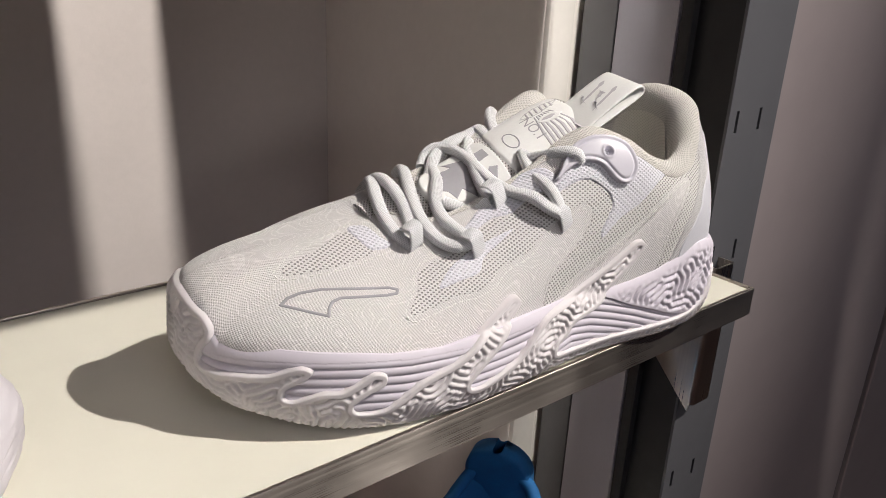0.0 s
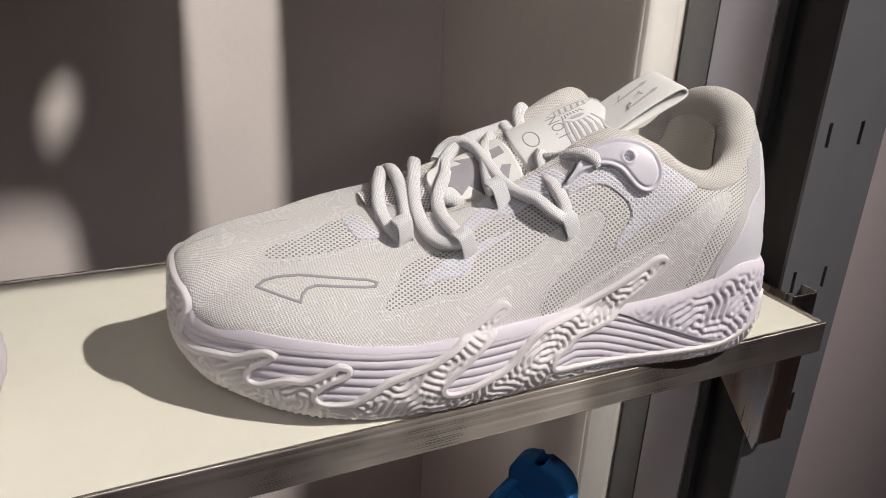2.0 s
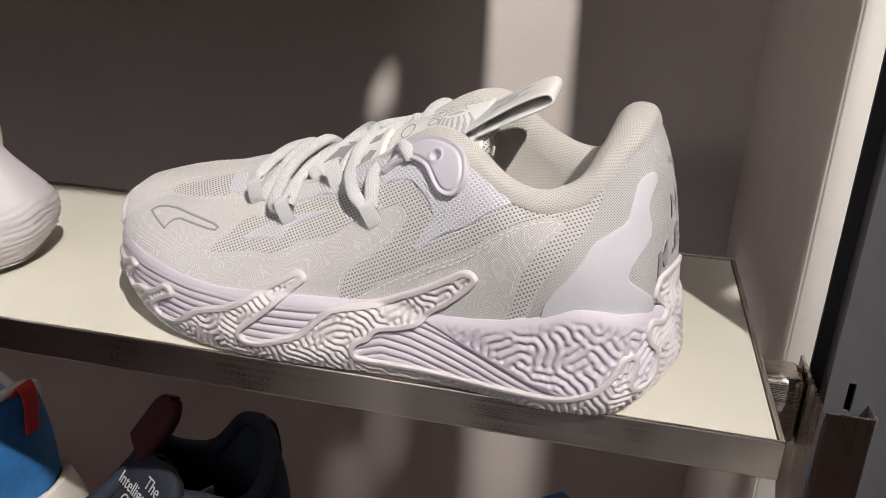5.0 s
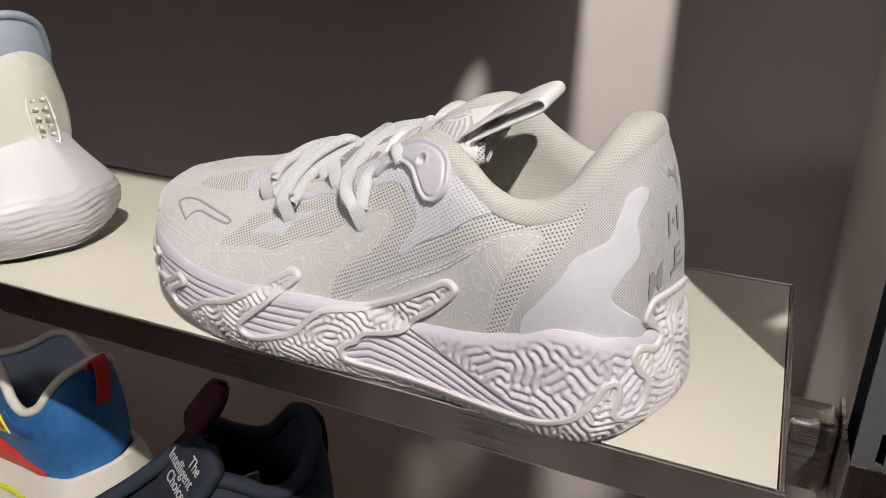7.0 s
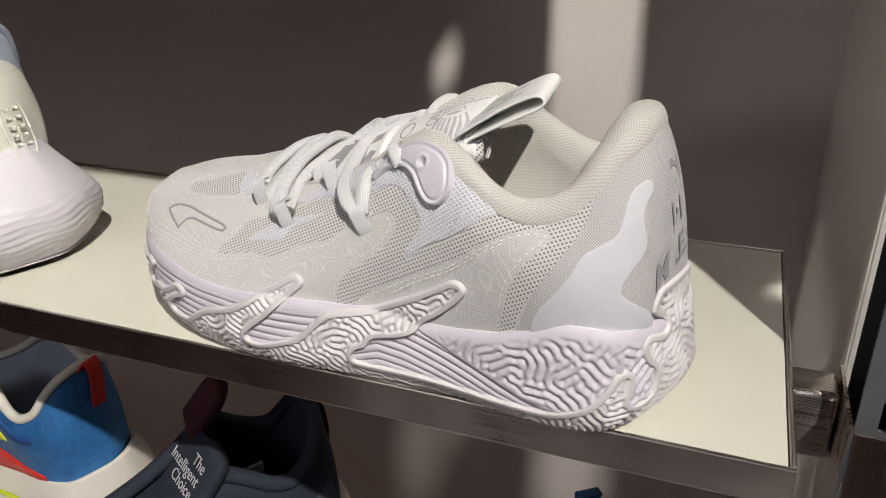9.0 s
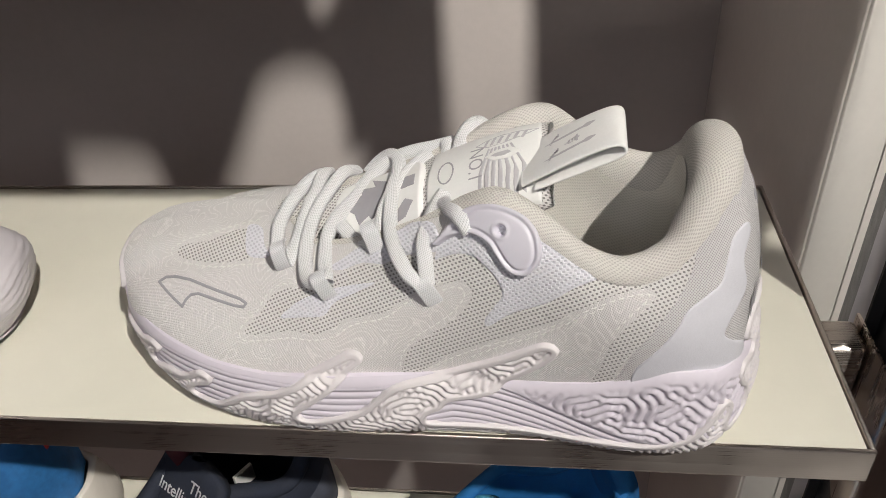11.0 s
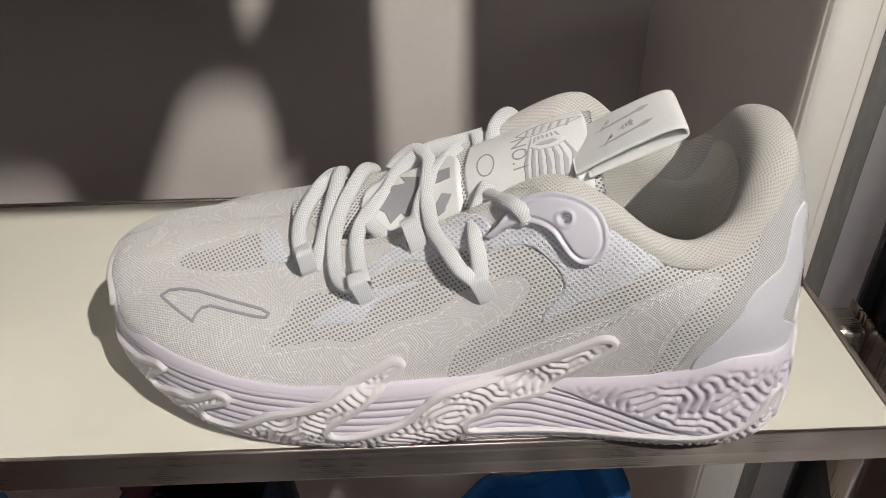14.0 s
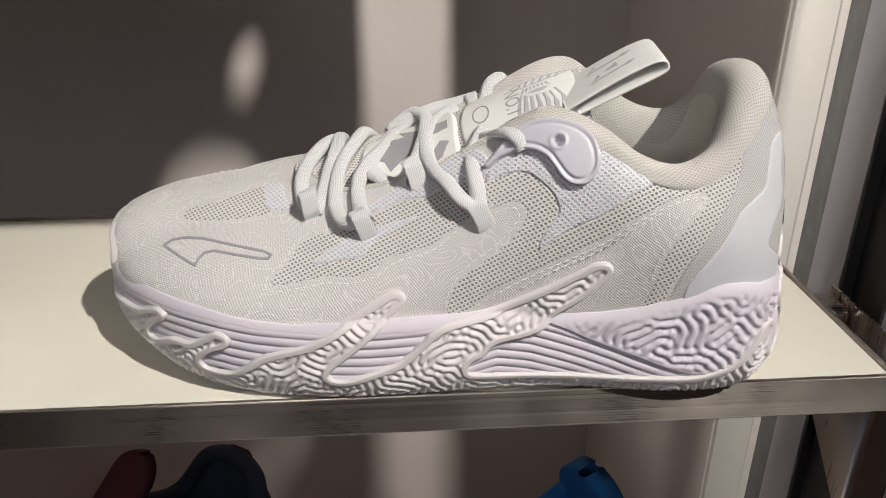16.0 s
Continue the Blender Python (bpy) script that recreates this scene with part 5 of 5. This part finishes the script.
def running_shoe():
    root = empty("running_shoe", (-0.690, 0.018, 1.2), "white running shoe, cream heel clip and blue-grey collar, on the shelf", "shoe")
    plain_sole(root, 62, 34, 9.0, EXTRA["pale_foam"], "thick white foam sole with wavy ridges", 0.75, 14.0, 10.0)
    p = plain_upper(root, 62, 34, 1.13, 10, 0.016)
    grid("upper", p, EXTRA["blue_grey"], root, "blue-grey textile upper", around=True)
    rolled_edge(root, p, 0.0034, EXTRA["blue_grey"], "padded blue-grey collar")
    inside_of(root, p, EXTRA["blue_grey"], "blue-grey lining")
    # heel clip: a moulded shell over the lower part of the heel, higher at the back
    n = p.shape[0]
    i0, i1 = int(n * 10.5 / N_ST), int(n * 19.5 / N_ST)
    k = np.linspace(-1, 1, i1 - i0)
    up = 0.28 + 0.42 * np.cos(k * 1.45) ** 2
    rows = []
    for f in np.linspace(0.0, 1.0, 18):
        v = np.clip(f * up, 0, 1) * (p.shape[1] - 1)
        j = v.astype(int)
        r = (v - j)[:, None]
        q = p[np.arange(i0, i1), j] * (1 - r) + p[np.arange(i0, i1), np.minimum(j + 1, p.shape[1] - 1)] * r
        out = q[:, :2] - np.array([0.235, 0.042])
        out /= np.linalg.norm(out, axis=1)[:, None]
        lift = 0.0032 * math.sin(math.pi * min(1.0, 0.12 + f * 0.82)) ** 0.5 + 0.0006
        rows.append(q + np.c_[out * lift, np.zeros(len(out))])
    clip_p = np.stack(rows, 1)
    clip = grid("heel_clip", clip_p, EXTRA["cream_clip"], root, "glossy cream moulded heel clip")
    # oval pad with two rows of short bars
    c = clip_p[int((i1 - i0) * 0.53), 7]
    out = Vector((c[0] - 0.235, c[1] - 0.042, 0.0)).normalized()
    side = Vector((-out.y, out.x, 0))
    lean = Vector((-out.x * 0.25, -out.y * 0.25, 1)).normalized()
    c = Vector(c)
    oval_ring = [c + out * 0.0020 + side * (0.0078 * math.copysign(abs(math.cos(a)) ** 0.6, math.cos(a))) + lean * (0.0175 * math.copysign(abs(math.sin(a)) ** 0.7, math.sin(a))) for a in np.linspace(0, math.tau, 28)]
    sweep("pad_rim", [tuple(v) for v in oval_ring], oval(0.0007, 0.0007, 6), EXTRA["cream_clip"], clip, "", tuple(out))
    for col in (-1, 1):
        for row in range(6):
            a = c + out * 0.0022 + side * (col * 0.0030 - 0.0018) + lean * (-0.0135 + row * 0.0052)
            sweep("pad_bar", [tuple(a), tuple(a + side * 0.0036)], oval(0.0011, 0.0005, 6), EXTRA["cream_clip"], clip, "", tuple(out))


running_shoe()


def side_strip(root, name, p, i0, i1, v0, v1, lift, material, label, shape=None):
    """A band on a shell between two stations and two heights, slightly proud."""
    ii = np.arange(i0, i1)
    k = np.linspace(0, 1, len(ii))
    lo, hi = (shape(k) if shape else (np.full(len(k), v0), np.full(len(k), v1)))
    mid = np.array([0.17, 0.045])
    rows = []
    for f in (0, 0.08, 0.5, 0.92, 1):
        v = np.clip(lo + (hi - lo) * f, 0, 1) * (p.shape[1] - 1.001)
        j = v.astype(int)
        r = (v - j)[:, None]
        q = p[ii, j] * (1 - r) + p[ii, j + 1] * r
        out = q[:, :2] - mid
        out /= np.linalg.norm(out, axis=1)[:, None]
        rows.append(q + np.c_[out * ((lift if 0 < f < 1 else -0.0008)), np.zeros(len(out))])
    return grid(name, np.stack(rows, 1), material, root, label)


def blue_shoe():
    root = empty("trainer", (-0.772, 0.088, 0.905), "cobalt blue trainer with red stripe and off-white sole below", "shoe")
    plain_sole(root, 62, 42, 7.0, EXTRA["off_white"], "off-white foam sole", 0.5)
    p = plain_upper(root, 62, 42, 1.22, 5, 0.004)
    n = p.shape[0]
    grid("upper", p, EXTRA["cobalt"], root, "mottled cobalt blue mesh upper", around=True)
    rolled_edge(root, p, 0.0042, EXTRA["off_white"], "off-white padded collar edge")
    inside_of(root, p, EXTRA["blue_grey"], "grey lining")
    a, b = int(n * 3 / N_ST), int(n * 11 / N_ST)
    side_strip(root, "stripe", p, a, int(n * 11.5 / N_ST), 0, 0, 0.0016, EXTRA["red"], "bright red side stripe", lambda k: (0.0 * k, 0.12 + 0.34 * (1 - k) ** 0.7))
    side_strip(root, "emblem", p, int(n * 7.2 / N_ST), int(n * 9.6 / N_ST), 0, 0, 0.0018, EXTRA["lime"], "lime-edged emblem", lambda k: (0.5 - 0.26 * (1 - k), 0.5 + 0.26 * (1 - k)))
    side_strip(root, "emblem_fill", p, int(n * 7.2 / N_ST), int(n * 9.2 / N_ST), 0, 0, 0.0026, EXTRA["red"], "red emblem", lambda k: (0.5 - 0.17 * (1 - k), 0.5 + 0.17 * (1 - k)))
    side_strip(root, "pocket", p, int(n * 9.3 / N_ST), int(n * 11.6 / N_ST), 0.62, 0.76, 0.0014, EXTRA["deep_blue"], "deep blue stitched slot")
    s = np.linspace(0.10, HEEL_S + 0.04, 60)
    low = sole_point(s, np.full(60, 0.012), 0.003)
    low[:, 2] += 0.016 * np.sin(np.linspace(0, 3.0, 60))
    sweep("sole_line", low, oval(0.0016, 0.0030, 8), EXTRA["lime"], root, "lime yellow line along the sole")
    h = p[int(n * 15 / N_ST), -1]
    ribbon("heel_loop", [h + np.array(v) for v in ((0.002, 0, -0.004), (0.011, 0, 0.006), (0.014, 0, -0.008), (0.010, 0, -0.035), (0.006, 0, -0.055))], 0.014, 0.0022, (0, 1, 0), EXTRA["red"], "red webbing heel loop", root, 30)


blue_shoe()


def letters(words, place, size, material, parent, turn):
    """Lines of built-in letters as a thin mesh."""
    cu = bpy.data.curves.new("lettering", "FONT")
    cu.body, cu.size, cu.align_x, cu.space_line, cu.extrude = words, size, "RIGHT", 0.85, 0.0002
    cu.resolution_u = 3
    tmp = bpy.data.objects.new("lettering_source", cu)
    me = bpy.data.meshes.new_from_object(tmp)
    bpy.data.objects.remove(tmp)
    me.materials.clear()
    me.materials.append(material)
    me.transform(Matrix.Translation(place) @ turn)
    ob = new("lettering", me)
    ob.parent = parent
    return tagged(ob, "white printed lettering The Intelligent Choice")


def slab_piece(name, centre, turn, wide, tall, thick, material, parent, label, round_top=0.4):
    """A rounded, slightly curved flap."""
    a, b = np.meshgrid(np.linspace(-1, 1, 15), np.linspace(0, 1, 17), indexing="ij")
    narrow = np.where(b > 1 - round_top, np.sqrt(np.clip(1 - ((b - 1 + round_top) / round_top) ** 2, 0.02, 1)), 1.0)
    x, z = a * wide / 2 * narrow, b * tall
    front = np.stack([x, -thick / 2 + 0.05 * wide * a * a, z], -1)
    back = np.stack([x, thick / 2 + 0.05 * wide * a * a, z], -1)
    loop = np.concatenate([front, back[::-1]], 0)
    m = np.array((Matrix.Translation(centre) @ turn).to_3x3())
    return grid(name, loop @ m.T + np.array(centre), material, parent, label, around=True)


def navy_shoe():
    root = empty("suede_sneaker", (-0.4325, -0.074, 0.905), "navy suede sneaker with maroon tongue lining on the lower shelf", "shoe", turn=58.0)
    plain_sole(root, 36, 26, 4.0, EXTRA["off_white"], "off-white sole")
    p = plain_upper(root, 36, 26, 1.03, 3)
    n = p.shape[0]
    grid("upper", p, EXTRA["navy"], root, "navy suede upper", around=True)
    rolled_edge(root, p, 0.0065, EXTRA["navy"], "thick padded navy collar")
    inside_of(root, p, EXTRA["navy"], "navy lining")
    side_strip(root, "eyestay", p, int(n * 3.5 / N_ST), int(n * 8.6 / N_ST), 0.66, 0.98, 0.0022, EXTRA["navy"], "navy eyestay overlay")
    side_strip(root, "quarter", p, int(n * 9 / N_ST), int(n * 13 / N_ST), 0.1, 0.6, 0.002, EXTRA["navy_mesh"], "grey-navy mesh quarter")
    h = p[int(n * 15 / N_ST), -1]
    ribbon("heel_loop", [h + np.array(v) for v in ((0.004, 0, 0.004), (0.010, 0, -0.004), (0.013, 0, -0.025), (0.012, 0, -0.045))], 0.012, 0.002, (0, 1, 0), EXTRA["maroon"], "maroon heel loop", root, 20)
    turn = Matrix.Rotation(radians(-90), 4, "Z") @ Matrix.Rotation(radians(-40), 4, "X")
    foot = Vector((0.142, 0.042, 0.082))
    tongue = slab_piece("tongue", foot, turn, 0.064, 0.066, 0.009, EXTRA["navy"], root, "padded navy tongue", 0.16)
    lining = slab_piece("tongue_lining", foot + Vector((0.036, 0.024, 0.050)), Matrix.Rotation(radians(-90), 4, "Z") @ Matrix.Rotation(radians(-30), 4, "X") @ Matrix.Rotation(radians(22), 4, "Y"), 0.028, 0.050, 0.008, EXTRA["maroon"], tongue, "maroon pull tab", 0.4)
    letters("The\nIntelligent\nChoice", foot + turn @ Vector((0.027, -0.0078, 0.047)), 0.0120, EXTRA["white_ink"], tongue, turn @ Matrix.Rotation(radians(90), 4, "X"))
    for k in range(3):
        lace_p = [(0.128 - k * 0.012, 0.018, 0.083 - k * 0.005), (0.124 - k * 0.012, 0.034, 0.094 - k * 0.005), (0.120 - k * 0.012, 0.052, 0.094 - k * 0.005), (0.118 - k * 0.012, 0.066, 0.086 - k * 0.005)]
        sweep("lace", lace_p, oval(0.004, 0.0016, 8), EXTRA["navy_mesh"], root, "grey-navy flat lace", (0, 0, 1), 16)
    part("size_tag", block((0.205, 0.044, 0.070), (0.222, 0.047, 0.086), 0.0003), EXTRA["paper"], root, "white paper tag inside the shoe")


navy_shoe()


def sky_shoe():
    root = empty("high_top_sneaker", (-0.300, -0.040, 0.905), "azure and sky-blue sneaker with white heel on the lower shelf", "shoe", turn=28.0)
    plain_sole(root, 40, 28, 5.0, EXTRA["off_white"], "white sole")
    p = plain_upper(root, 40, 28, 1.0, 3)
    n = p.shape[0]
    grid("upper", p, EXTRA["azure"], root, "azure knit upper", around=True)
    rolled_edge(root, p, 0.005, EXTRA["azure"], "azure padded collar")
    inside_of(root, p, EXTRA["azure"], "azure lining")
    side_strip(root, "heel_panel", p, int(n * 12.5 / N_ST), int(n * 17.5 / N_ST), 0.05, 0.9, 0.0022, EXTRA["pale_foam"], "white heel panel")
    tongue = slab_piece("tongue", (0.152, 0.046, 0.070), Matrix.Rotation(radians(-84), 4, "Z") @ Matrix.Rotation(radians(-34), 4, "X"), 0.050, 0.058, 0.010, EXTRA["sky"], root, "rounded sky-blue tongue", 0.5)
    slab_piece("heel_tab", (0.266, 0.044, 0.092), Matrix.Rotation(radians(-90), 4, "Z") @ Matrix.Rotation(radians(8), 4, "X"), 0.050, 0.052, 0.014, EXTRA["azure"], root, "tall rounded azure heel tab", 0.45)
    tag = part("size_sticker", block((0.205, 0.030, 0.072), (0.236, 0.031, 0.102), 0.0002), EXTRA["paper"], root, "white paper sticker")
    for k in range(6):
        part("sticker_bar", block((0.211 + k * 0.0028, 0.0295, 0.082), (0.2125 + k * 0.0028, 0.0302, 0.094)), EXTRA["ink"], tag, "printed bar")


sky_shoe()
